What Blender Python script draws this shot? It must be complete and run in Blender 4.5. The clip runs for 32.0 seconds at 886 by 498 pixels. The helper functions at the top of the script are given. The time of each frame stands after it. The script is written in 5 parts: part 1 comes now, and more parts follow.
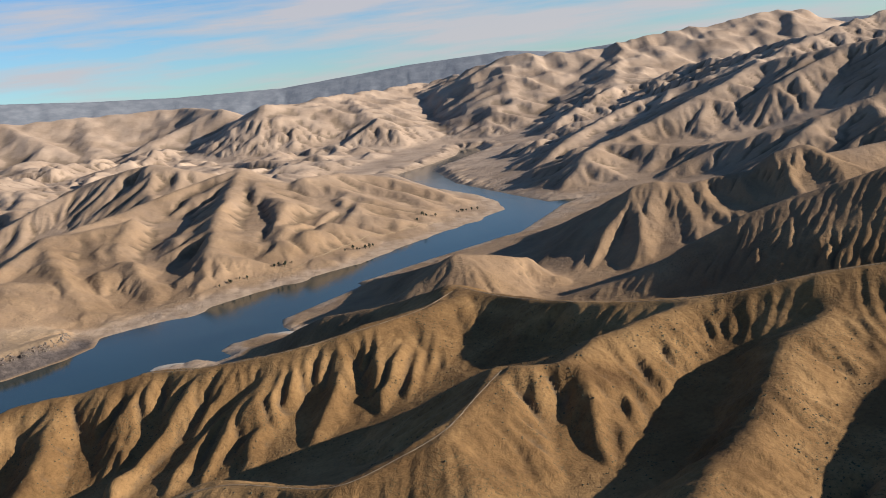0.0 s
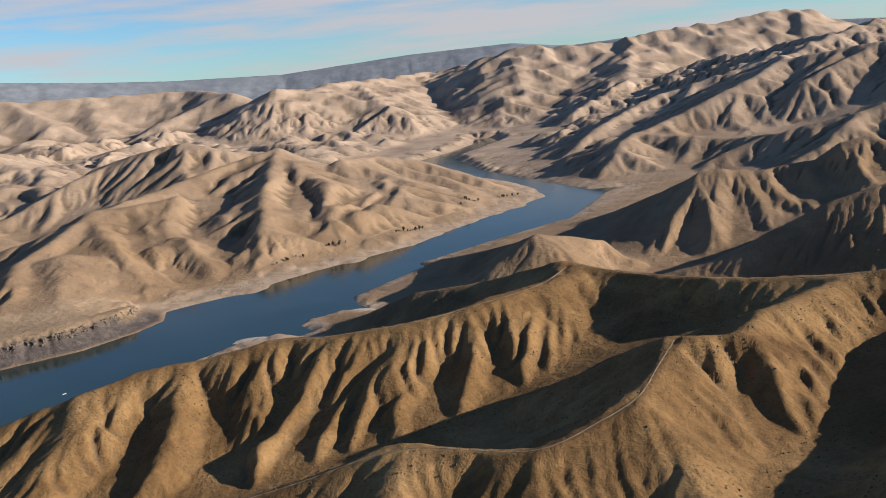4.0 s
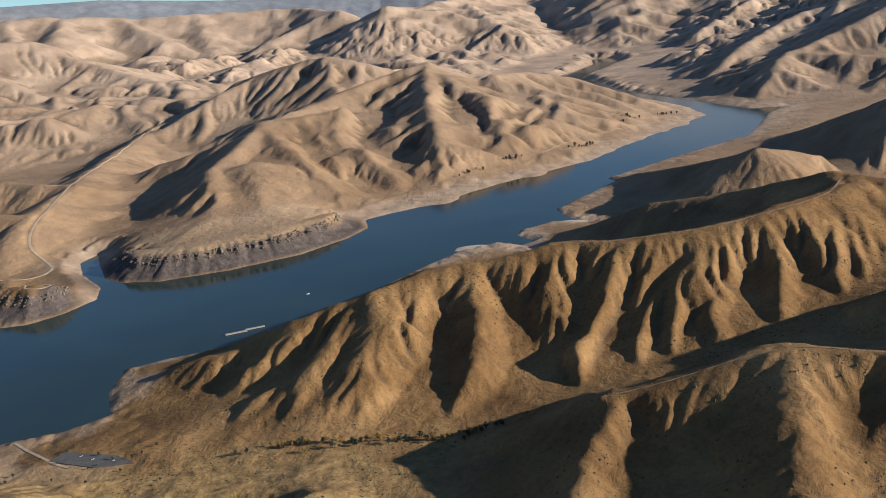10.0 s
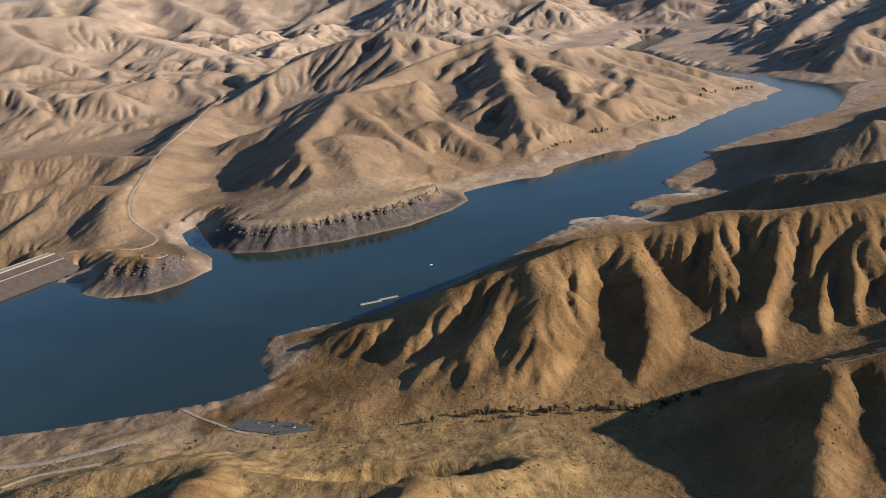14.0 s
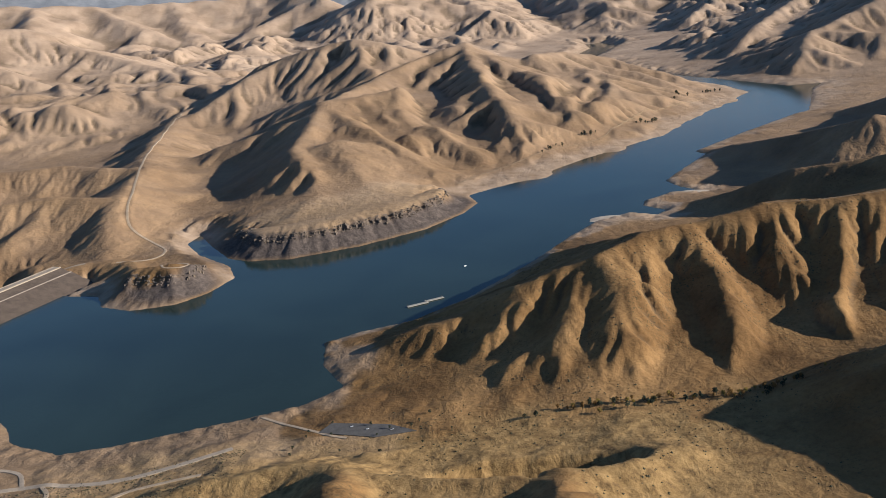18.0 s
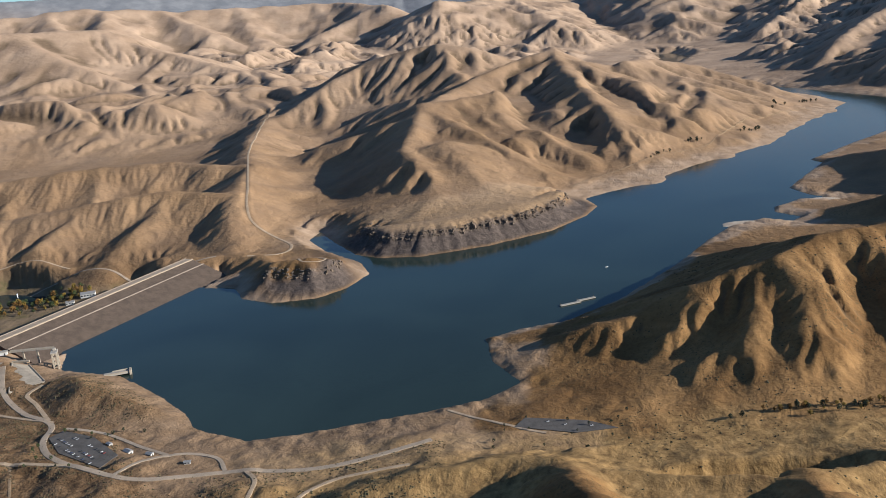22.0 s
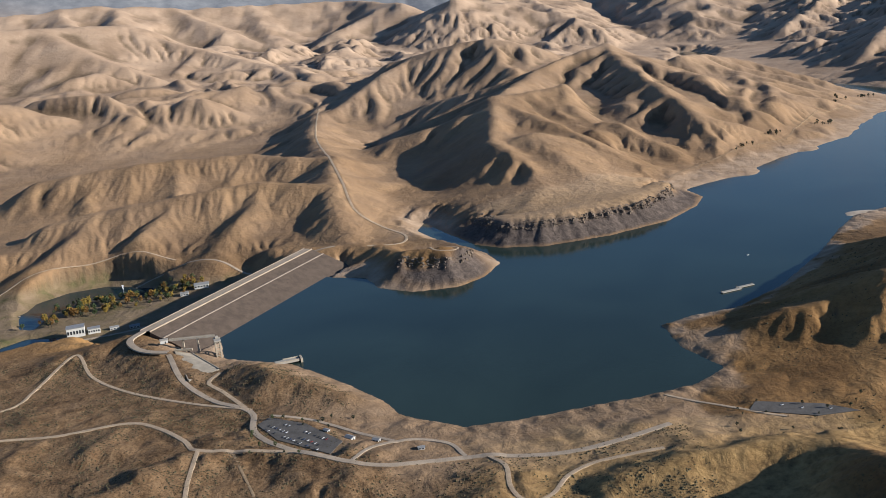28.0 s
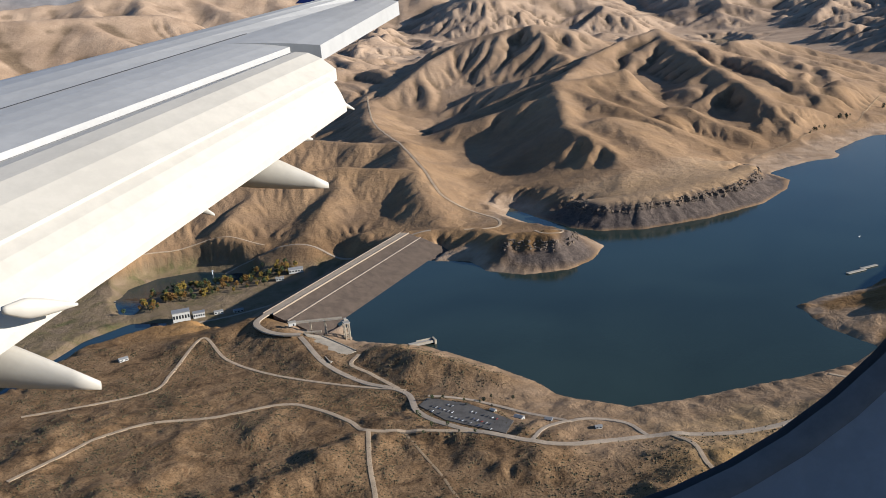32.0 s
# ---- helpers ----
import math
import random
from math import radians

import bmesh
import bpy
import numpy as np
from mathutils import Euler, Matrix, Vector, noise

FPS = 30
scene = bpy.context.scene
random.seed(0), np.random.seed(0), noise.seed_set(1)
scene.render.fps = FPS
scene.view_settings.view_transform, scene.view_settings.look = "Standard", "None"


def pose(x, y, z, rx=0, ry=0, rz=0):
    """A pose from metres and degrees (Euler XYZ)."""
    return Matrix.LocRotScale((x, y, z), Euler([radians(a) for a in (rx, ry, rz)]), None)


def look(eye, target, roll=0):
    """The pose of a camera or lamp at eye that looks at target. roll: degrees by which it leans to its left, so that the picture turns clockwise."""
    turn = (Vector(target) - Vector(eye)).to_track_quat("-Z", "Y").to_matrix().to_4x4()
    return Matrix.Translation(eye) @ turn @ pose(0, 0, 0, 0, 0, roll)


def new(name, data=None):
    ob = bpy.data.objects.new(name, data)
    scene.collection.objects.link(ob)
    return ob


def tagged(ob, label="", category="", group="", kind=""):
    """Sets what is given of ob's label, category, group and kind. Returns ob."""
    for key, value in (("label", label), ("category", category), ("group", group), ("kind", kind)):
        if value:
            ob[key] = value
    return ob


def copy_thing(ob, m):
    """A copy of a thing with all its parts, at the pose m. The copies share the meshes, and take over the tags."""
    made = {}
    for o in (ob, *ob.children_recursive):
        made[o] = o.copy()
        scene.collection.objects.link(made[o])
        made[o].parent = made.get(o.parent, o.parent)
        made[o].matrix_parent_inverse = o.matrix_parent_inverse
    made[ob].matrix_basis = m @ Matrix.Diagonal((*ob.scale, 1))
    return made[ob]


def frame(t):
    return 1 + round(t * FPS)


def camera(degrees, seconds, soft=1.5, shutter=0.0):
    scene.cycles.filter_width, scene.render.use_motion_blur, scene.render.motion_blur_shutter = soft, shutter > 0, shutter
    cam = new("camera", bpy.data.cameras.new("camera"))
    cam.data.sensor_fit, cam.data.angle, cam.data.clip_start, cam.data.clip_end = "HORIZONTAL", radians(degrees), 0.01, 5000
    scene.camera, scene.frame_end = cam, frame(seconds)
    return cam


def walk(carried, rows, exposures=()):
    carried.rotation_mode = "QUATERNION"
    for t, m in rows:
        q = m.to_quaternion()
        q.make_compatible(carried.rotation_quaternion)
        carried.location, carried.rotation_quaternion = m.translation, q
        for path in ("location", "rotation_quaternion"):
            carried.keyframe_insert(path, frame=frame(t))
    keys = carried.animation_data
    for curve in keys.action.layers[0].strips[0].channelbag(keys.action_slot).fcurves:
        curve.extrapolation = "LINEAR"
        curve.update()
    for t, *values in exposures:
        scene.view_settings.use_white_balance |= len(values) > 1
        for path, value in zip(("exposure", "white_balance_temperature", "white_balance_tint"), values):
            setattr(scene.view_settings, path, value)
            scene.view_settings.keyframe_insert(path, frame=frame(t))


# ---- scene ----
cam = camera(52.0, 32.0, soft=0.9)
METRES, EYE, TILT, LEAN, TURN = 500.0, 161.0, -10.3, 7.3, 0.0
ROWS = [
    (0.0, 0.0, 0.0, 0.0, 0.0, 0.0, -0.0),
    (0.5, -0.0176, 0.0014, -0.0026, 0.59, -0.57, 0.04),
    (1.0, -0.0351, 0.0026, -0.0055, 0.94, -0.72, -0.17),
    (1.5, -0.0523, 0.0043, -0.0083, 0.88, -0.72, -0.46),
    (2.0, -0.0698, 0.0051, -0.0111, 0.53, -0.72, -0.73),
    (2.5, -0.0873, 0.0061, -0.014, 0.35, -0.82, -0.86),
    (3.0, -0.1042, 0.0076, -0.0166, 0.37, -1.0, -0.86),
    (3.5, -0.1211, 0.0088, -0.0192, -0.04, -0.78, -1.08),
    (5.5, -0.1892, 0.0126, -0.0305, -4.19, 0.36, -2.21),
    (6.0, -0.2061, 0.0145, -0.0333, -4.25, -0.01, -2.43),
    (6.5, -0.2226, 0.0156, -0.0362, -3.75, -0.43, -2.33),
    (7.0, -0.2398, 0.0165, -0.0385, -2.44, -1.08, -1.69),
    (7.5, -0.257, 0.0178, -0.0416, -0.84, -1.64, -0.81),
    (8.0, -0.2727, 0.0196, -0.0433, 0.63, -3.65, -0.71),
    (8.5, -0.2892, 0.0194, -0.0454, 0.95, -4.25, -1.64),
    (9.0, -0.306, 0.0204, -0.0488, 1.43, -4.78, -2.0),
    (9.5, -0.323, 0.0211, -0.0488, 3.15, -5.68, -1.79),
    (10.0, -0.3385, 0.0212, -0.0521, 3.39, -5.2, -2.53),
    (10.5, -0.3545, 0.0218, -0.0537, 3.42, -5.07, -3.0),
    (11.0, -0.3707, 0.0228, -0.0566, 3.57, -5.21, -3.16),
    (11.5, -0.386, 0.0239, -0.0583, 3.67, -5.56, -3.31),
    (12.0, -0.4017, 0.0237, -0.0605, 3.4, -5.31, -3.57),
    (12.5, -0.4179, 0.0245, -0.0634, 3.15, -4.89, -3.99),
    (13.0, -0.4335, 0.025, -0.0653, 3.9, -5.87, -3.49),
    (13.5, -0.4484, 0.0256, -0.0671, 4.39, -6.62, -2.91),
    (14.0, -0.463, 0.0269, -0.0695, 4.51, -6.53, -2.81),
    (14.5, -0.4782, 0.0276, -0.072, 4.22, -6.48, -2.82),
    (15.0, -0.4932, 0.0279, -0.0741, 3.71, -6.27, -2.78),
    (15.5, -0.5081, 0.0286, -0.0765, 2.75, -6.02, -2.43),
    (17.5, -0.5681, 0.0305, -0.087, -0.25, -5.3, -1.99),
    (18.0, -0.5832, 0.0312, -0.0891, -0.13, -5.53, -1.65),
    (18.5, -0.5979, 0.0318, -0.0917, 0.07, -5.83, -1.46),
    (19.0, -0.6122, 0.033, -0.0944, 0.32, -5.95, -1.18),
    (19.5, -0.6272, 0.033, -0.0967, 0.56, -6.03, -1.1),
    (20.0, -0.6423, 0.0338, -0.0988, 1.15, -6.12, -0.78),
    (20.5, -0.6564, 0.0346, -0.1007, 2.16, -5.96, -0.6),
    (21.0, -0.6706, 0.0352, -0.1034, 2.53, -5.44, -1.29),
    (21.5, -0.6861, 0.0351, -0.1052, 2.4, -4.88, -2.24),
    (22.0, -0.6998, 0.0368, -0.1077, 2.38, -4.98, -2.84),
    (22.5, -0.7147, 0.0364, -0.1095, 2.22, -4.94, -3.12),
    (23.0, -0.7292, 0.0374, -0.1114, 2.13, -4.83, -3.16),
    (23.5, -0.744, 0.0381, -0.1138, 2.12, -4.59, -3.19),
    (24.0, -0.7583, 0.0386, -0.1156, 2.26, -4.64, -2.98),
    (24.5, -0.7725, 0.0392, -0.1172, 2.26, -4.7, -2.73),
    (25.0, -0.7865, 0.0407, -0.1195, 2.16, -4.48, -2.75),
    (25.5, -0.8013, 0.041, -0.1223, 1.95, -4.25, -2.93),
    (27.5, -0.8586, 0.0439, -0.1306, 1.85, -4.62, -3.06),
    (28.0, -0.8726, 0.0451, -0.1326, 1.41, -4.84, -2.87),
    (28.5, -0.8869, 0.046, -0.1348, 0.88, -5.03, -2.72),
    (29.0, -0.9017, 0.0463, -0.1367, 0.69, -5.26, -2.73),
    (29.5, -0.9159, 0.0467, -0.1384, 0.61, -5.33, -2.68),
    (30.0, -0.9298, 0.047, -0.1404, 0.75, -5.25, -2.5),
    (30.5, -0.9446, 0.0474, -0.1422, 0.85, -5.07, -2.57),
    (31.0, -0.9585, 0.0476, -0.1442, 1.04, -5.11, -2.54),
    (31.5, -0.9729, 0.0485, -0.1462, 1.15, -5.4, -2.7),
    (32.0, -0.9868, 0.0489, -0.1483, 1.72, -5.4, -2.64),
]
walk(cam, [(t, pose(0, 0, EYE, TILT, LEAN, TURN) @ pose(METRES * x, METRES * y, METRES * z, 90 + pitch, roll, yaw)) for t, x, y, z, yaw, pitch, roll in ROWS],
     exposures=[(0.0, 0.90), (32.0, 0.90)])

# ---------------------------------------------------------------- light
SUN_FROM = Vector((0.985, -0.14, 0.33)).normalized()      # towards the sun
sun = new("sun", bpy.data.lights.new("sun", "SUN"))
sun.data.energy, sun.data.angle, sun.data.color = 5.0, radians(0.55), (1.0, 0.962, 0.905)
sun.matrix_world = look(SUN_FROM * 900, (0, 0, 0))

world = bpy.data.worlds.new("sky")
scene.world = world
world.use_nodes = True
wn, wl = world.node_tree.nodes, world.node_tree.links
wn.clear()


def put(nodes, kind, **values):
    n = nodes.new(kind)
    for k, v in values.items():
        if k in n.inputs:
            n.inputs[k].default_value = v
    return n


w_out = wn.new("ShaderNodeOutputWorld")
w_bg = put(wn, "ShaderNodeBackground", Strength=0.062)
w_sky = wn.new("ShaderNodeTexSky")
w_sky.sky_type, w_sky.sun_disc = "NISHITA", False
w_sky.sun_elevation = math.asin(SUN_FROM.z)
w_sky.sun_rotation = math.atan2(SUN_FROM.x, SUN_FROM.y)
w_sky.altitude, w_sky.air_density, w_sky.dust_density, w_sky.ozone_density = 900, 1.0, 0.35, 3.0
# thin layered cloud, a flat sheet seen at a low angle
w_co = wn.new("ShaderNodeTexCoord")
w_map = wn.new("ShaderNodeMapping")
w_map.inputs["Scale"].default_value = (2.6, 2.6, 26.0)
w_no = put(wn, "ShaderNodeTexNoise", Scale=1.7, Detail=7.0, Roughness=0.56, Distortion=0.08)
w_ramp = wn.new("ShaderNodeValToRGB")
w_ramp.color_ramp.elements[0].position, w_ramp.color_ramp.elements[1].position = 0.42, 0.64
w_ramp.color_ramp.elements[0].color, w_ramp.color_ramp.elements[1].color = (0, 0, 0, 1), (1, 1, 1, 1)
w_mul = wn.new("ShaderNodeMath")
w_mul.operation = "MULTIPLY"
w_mix = wn.new("ShaderNodeMix")
w_mix.data_type = "RGBA"
w_mix.inputs["B"].default_value = (5.0, 4.75, 5.0, 1)
wl.new(w_co.outputs["Generated"], w_map.inputs["Vector"])
wl.new(w_map.outputs["Vector"], w_no.inputs["Vector"])
wl.new(w_no.outputs["Fac"], w_ramp.inputs["Fac"])
w_low = put(wn, "ShaderNodeMapRange")
for name, v in (("From Min", 0.12), ("From Max", 0.26), ("To Min", 0.85), ("To Max", 0.0)):
    w_low.inputs[name].default_value = v
w_xyz = wn.new("ShaderNodeSeparateXYZ")
wl.new(w_co.outputs["Generated"], w_xyz.inputs[0])
wl.new(w_xyz.outputs["Z"], w_low.inputs["Value"])
wl.new(w_low.outputs["Result"], w_mul.inputs[1])
wl.new(w_ramp.outputs["Color"], w_mul.inputs[0])
wl.new(w_mul.outputs[0], w_mix.inputs["Factor"])
w_tint = wn.new("ShaderNodeMix")
w_tint.data_type, w_tint.blend_type = "RGBA", "MULTIPLY"
w_tint.inputs["Factor"].default_value = 1.0
w_tint.inputs["B"].default_value = (0.76, 1.0, 1.22, 1)
wl.new(w_sky.outputs["Color"], w_tint.inputs["A"])
wl.new(w_tint.outputs["Result"], w_mix.inputs["A"])
wl.new(w_mix.outputs["Result"], w_bg.inputs["Color"])
wl.new(w_bg.outputs["Background"], w_out.inputs["Surface"])


# ---------------------------------------------------------------- materials
def material(name, colour, rough=0.85, metal=0.0, vary=0.25, scale=1.0, bump=0.0, bump_scale=None, second=None, spec=0.3):
    """A surface with two scales of variation and fine relief. scale: lumps to a metre."""
    m = bpy.data.materials.new(name)
    m.use_nodes = True
    n, l = m.node_tree.nodes, m.node_tree.links
    b = n["Principled BSDF"]
    b.inputs["Roughness"].default_value, b.inputs["Metallic"].default_value = rough, metal
    b.inputs["Specular IOR Level"].default_value = spec
    co = n.new("ShaderNodeTexCoord")
    big = put(n, "ShaderNodeTexNoise", Scale=scale, Detail=5.0, Roughness=0.6)
    fine = put(n, "ShaderNodeTexNoise", Scale=scale * 9, Detail=4.0, Roughness=0.65)
    add = n.new("ShaderNodeMath")
    add.operation = "ADD"
    ramp = n.new("ShaderNodeValToRGB")
    ramp.color_ramp.elements[0].position, ramp.color_ramp.elements[1].position = 0.7, 1.3
    ramp.color_ramp.elements[1].position = 1.0
    dark = second or tuple(c * (1 - vary) for c in colour)
    ramp.color_ramp.elements[0].color, ramp.color_ramp.elements[1].color = (*dark, 1), (*[min(1, c * (1 + 0.5 * vary)) for c in colour], 1)
    half = n.new("ShaderNodeMath")
    half.operation = "MULTIPLY"
    half.inputs[1].default_value = 0.85
    l.new(co.outputs["Object"], big.inputs["Vector"])
    l.new(co.outputs["Object"], fine.inputs["Vector"])
    l.new(big.outputs["Fac"], add.inputs[0])
    l.new(fine.outputs["Fac"], add.inputs[1])
    l.new(add.outputs[0], half.inputs[0])
    l.new(half.outputs[0], ramp.inputs["Fac"])
    l.new(ramp.outputs["Color"], b.inputs["Base Color"])
    if bump:
        bu = put(n, "ShaderNodeBump", Strength=bump, Distance=bump_scale or 0.05)
        l.new(fine.outputs["Fac"], bu.inputs["Height"])
        l.new(bu.outputs["Normal"], b.inputs["Normal"])
    return m


def ground_material():
    """Dry autumn grass on eroded hills, darker brown in the gullies, pale drawn-down shore, dark rock bands."""
    m = bpy.data.materials.new("dry_grass_hills")
    m.use_nodes = True
    n, l = m.node_tree.nodes, m.node_tree.links
    b = n["Principled BSDF"]
    b.inputs["Roughness"].default_value, b.inputs["Specular IOR Level"].default_value = 0.95, 0.1
    co = n.new("ShaderNodeTexCoord")

    def noise_node(scale, detail=5.0, rough=0.6, distort=0.0):
        t = put(n, "ShaderNodeTexNoise", Scale=scale, Detail=detail, Roughness=rough, Distortion=distort)
        l.new(co.outputs["Object"], t.inputs["Vector"])
        return t.outputs["Fac"]

    def ramp_of(fac, *stops):
        r = n.new("ShaderNodeValToRGB")
        while len(r.color_ramp.elements) < len(stops):
            r.color_ramp.elements.new(0.5)
        for e, (p, c) in zip(r.color_ramp.elements, stops):
            e.position, e.color = p, (*c, 1) if len(c) == 3 else (c[0],) * 3 + (1,)
        l.new(fac, r.inputs["Fac"])
        return r.outputs["Color"]

    def mixed(fac, a, c, blend="MIX"):
        x = n.new("ShaderNodeMix")
        x.data_type, x.blend_type = "RGBA", blend
        for s, v in (("Factor", fac), ("A", a), ("B", c)):
            sock = [i for i in x.inputs if i.name == s and (i.type == "VALUE" if s == "Factor" else i.type == "RGBA")][0]
            if isinstance(v, (int, float)):
                sock.default_value = v
            elif isinstance(v, tuple):
                sock.default_value = (*v, 1)
            else:
                l.new(v, sock)
        return [o for o in x.outputs if o.type == "RGBA"][0]

    def mask(name):
        a = n.new("ShaderNodeAttribute")
        a.attribute_name = name
        return a.outputs["Fac"]

    grass = ramp_of(noise_node(0.021, 6, 0.62, 0.6), (0.30, (0.098, 0.051, 0.020)), (0.50, (0.182, 0.099, 0.039)), (0.68, (0.268, 0.153, 0.064)))
    grain = ramp_of(noise_node(0.55, 6, 0.72), (0.32, (0.50,)), (0.50, (1.0,)), (0.72, (1.25,)))
    grass = mixed(0.55, grass, grain, "MULTIPLY")
    # far ground is paler: distance haze put into its base colour
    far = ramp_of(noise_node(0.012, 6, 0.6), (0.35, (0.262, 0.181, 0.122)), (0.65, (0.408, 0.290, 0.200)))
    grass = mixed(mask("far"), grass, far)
    # skyline turned bluish grey, more distance haze painted as base colour
    grass = mixed(mask("skyline_haze"), grass, ramp_of(noise_node(0.02, 5, 0.6), (0.4, (0.150, 0.158, 0.170)), (0.65, (0.200, 0.204, 0.212))))
    # scrub: small dark dots of sage on the thicker ground
    dots = ramp_of(noise_node(0.9, 3, 0.6), (0.56, (0.0,)), (0.66, (1.0,)))
    scrub = n.new("ShaderNodeMath")
    scrub.operation = "MULTIPLY"
    l.new(dots, scrub.inputs[0])
    l.new(mask("scrub"), scrub.inputs[1])
    grass = mixed(scrub.outputs[0], grass, (0.060, 0.050, 0.026))
    plain = ramp_of(noise_node(0.095, 7, 0.74, 0.9), (0.33, (0.045, 0.028, 0.016)), (0.44, (0.130, 0.077, 0.039)), (0.58, (0.198, 0.124, 0.067)), (0.72, (0.124, 0.060, 0.027)))
    plain = mixed(0.8, plain, ramp_of(noise_node(1.1, 5, 0.75), (0.36, (0.35,)), (0.50, (1.0,)), (0.7, (1.25,))), "MULTIPLY")
    grass = mixed(mask("plain"), grass, plain)
    # darker brown wherever the gully mask finds a dip in the land
    gully_brown = ramp_of(noise_node(0.16, 5, 0.65), (0.3, (0.064, 0.043, 0.026)), (0.7, (0.128, 0.088, 0.053)))
    grass = mixed(mask("gully"), grass, gully_brown)
    grass = mixed(mask("meadow"), grass, ramp_of(noise_node(0.25, 6, 0.7), (0.32, (0.090, 0.056, 0.026)), (0.50, (0.250, 0.155, 0.064)), (0.7, (0.360, 0.232, 0.100))))
    grass = mixed(mask("park"), grass, ramp_of(noise_node(0.07, 5, 0.6, 0.5), (0.40, (0.190, 0.136, 0.086)), (0.58, (0.145, 0.108, 0.060)), (0.70, (0.088, 0.082, 0.036))))
    sand = ramp_of(noise_node(0.10, 6, 0.6), (0.32, (0.236, 0.160, 0.102)), (0.68, (0.380, 0.272, 0.186)))
    grass = mixed(mask("sand"), grass, sand)
    rock = ramp_of(noise_node(0.30, 6, 0.7, 0.8), (0.32, (0.048, 0.038, 0.032)), (0.52, (0.088, 0.068, 0.057)), (0.75, (0.150, 0.114, 0.090)))
    grass = mixed(mask("rock"), grass, rock)
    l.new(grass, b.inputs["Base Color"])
    bu = put(n, "ShaderNodeBump", Strength=0.36, Distance=0.9)
    bu2 = put(n, "ShaderNodeBump", Strength=0.5, Distance=3.0)
    l.new(noise_node(0.7, 6, 0.7), bu.inputs["Height"])
    l.new(noise_node(0.11, 6, 0.65, 0.4), bu2.inputs["Height"])
    l.new(bu2.outputs["Normal"], bu.inputs["Normal"])
    l.new(bu.outputs["Normal"], b.inputs["Normal"])
    return m


def water_material(name, colour, rough=0.08):
    m = bpy.data.materials.new(name)
    m.use_nodes = True
    n, l = m.node_tree.nodes, m.node_tree.links
    b = n["Principled BSDF"]
    b.inputs["Roughness"].default_value, b.inputs["IOR"].default_value = rough, 1.33
    b.inputs["Specular IOR Level"].default_value = 0.2
    co = n.new("ShaderNodeTexCoord")
    hue = put(n, "ShaderNodeTexNoise", Scale=0.013, Detail=4.0, Distortion=0.6)
    ramp = n.new("ShaderNodeValToRGB")
    ramp.color_ramp.elements[0].position, ramp.color_ramp.elements[1].position = 0.3, 0.7
    ramp.color_ramp.elements[0].color = (*[c * 0.8 for c in colour], 1)
    ramp.color_ramp.elements[1].color = (*[c * 1.2 for c in colour], 1)
    rip = put(n, "ShaderNodeTexNoise", Scale=0.8, Detail=5.0, Roughness=0.6)
    bu = put(n, "ShaderNodeBump", Strength=0.12, Distance=0.25)
    for t in (hue, rip):
        l.new(co.outputs["Object"], t.inputs["Vector"])
    l.new(hue.outputs["Fac"], ramp.inputs["Fac"])
    l.new(ramp.outputs["Color"], b.inputs["Base Color"])
    l.new(rip.outputs["Fac"], bu.inputs["Height"])
    l.new(bu.outputs["Normal"], b.inputs["Normal"])
    return m


M_GROUND = ground_material()
M_WATER = water_material("lake_water", (0.019, 0.031, 0.027))
M_RIVER = water_material("river_water", (0.014, 0.028, 0.034))


# ---------------------------------------------------------------- the lie of the land
def gnoise(x, y, seed=0):
    """Gradient noise, about -0.7 to 0.7."""
    ix, iy = np.floor(x).astype(np.int64), np.floor(y).astype(np.int64)
    fx, fy = x - ix, y - iy

    def corner(a, b):
        h = ((ix + a) * 374761393 + (iy + b) * 668265263 + seed * 974711) & 0x7FFFFFFF
        h = ((h ^ (h >> 13)) * 1274126177) & 0x7FFFFFFF
        h = (h ^ (h >> 16)) * (2 * np.pi / 0x7FFFFFFF)
        return np.cos(h) * (fx - a) + np.sin(h) * (fy - b)

    u, v = fx * fx * fx * (fx * (fx * 6 - 15) + 10), fy * fy * fy * (fy * (fy * 6 - 15) + 10)
    return (corner(0, 0) * (1 - u) + corner(1, 0) * u) * (1 - v) + (corner(0, 1) * (1 - u) + corner(1, 1) * u) * v


def fbm(x, y, octaves=4, seed=0, gain=0.5):
    return sum(gain ** k * gnoise(x * 2**k + 17.3 * k, y * 2**k - 9.1 * k, seed + k) for k in range(octaves))


def step(a, b, x):
    t = np.clip((x - a) / (b - a), 0, 1)
    return t * t * (3 - 2 * t)


def to_line(x, y, pts, closed=False):
    """Distance to a line of plan points, the way along it, the height that it carries there, and the side (right of it: 1)."""
    pts = np.array(pts, float)
    if closed:
        pts = np.vstack([pts, pts[:1]])
    best = np.full(x.shape, 1e18)
    along, z, side, at = np.zeros(x.shape), np.zeros(x.shape), np.zeros(x.shape), 0.0
    for p, q in zip(pts[:-1], pts[1:]):
        u = q[:2] - p[:2]
        n = np.hypot(*u)
        k = np.clip(((x - p[0]) * u[0] + (y - p[1]) * u[1]) / n**2, 0, 1)
        d = (x - p[0] - k * u[0]) ** 2 + (y - p[1] - k * u[1]) ** 2
        near = d < best
        best = np.where(near, d, best)
        along = np.where(near, at + k * n, along)
        side = np.where(near, np.sign((x - p[0]) * u[1] - (y - p[1]) * u[0]), side)
        if len(p) > 2:
            z = np.where(near, p[2] + k * (q[2] - p[2]), z)
        at += n
    return np.sqrt(best), along, z, side


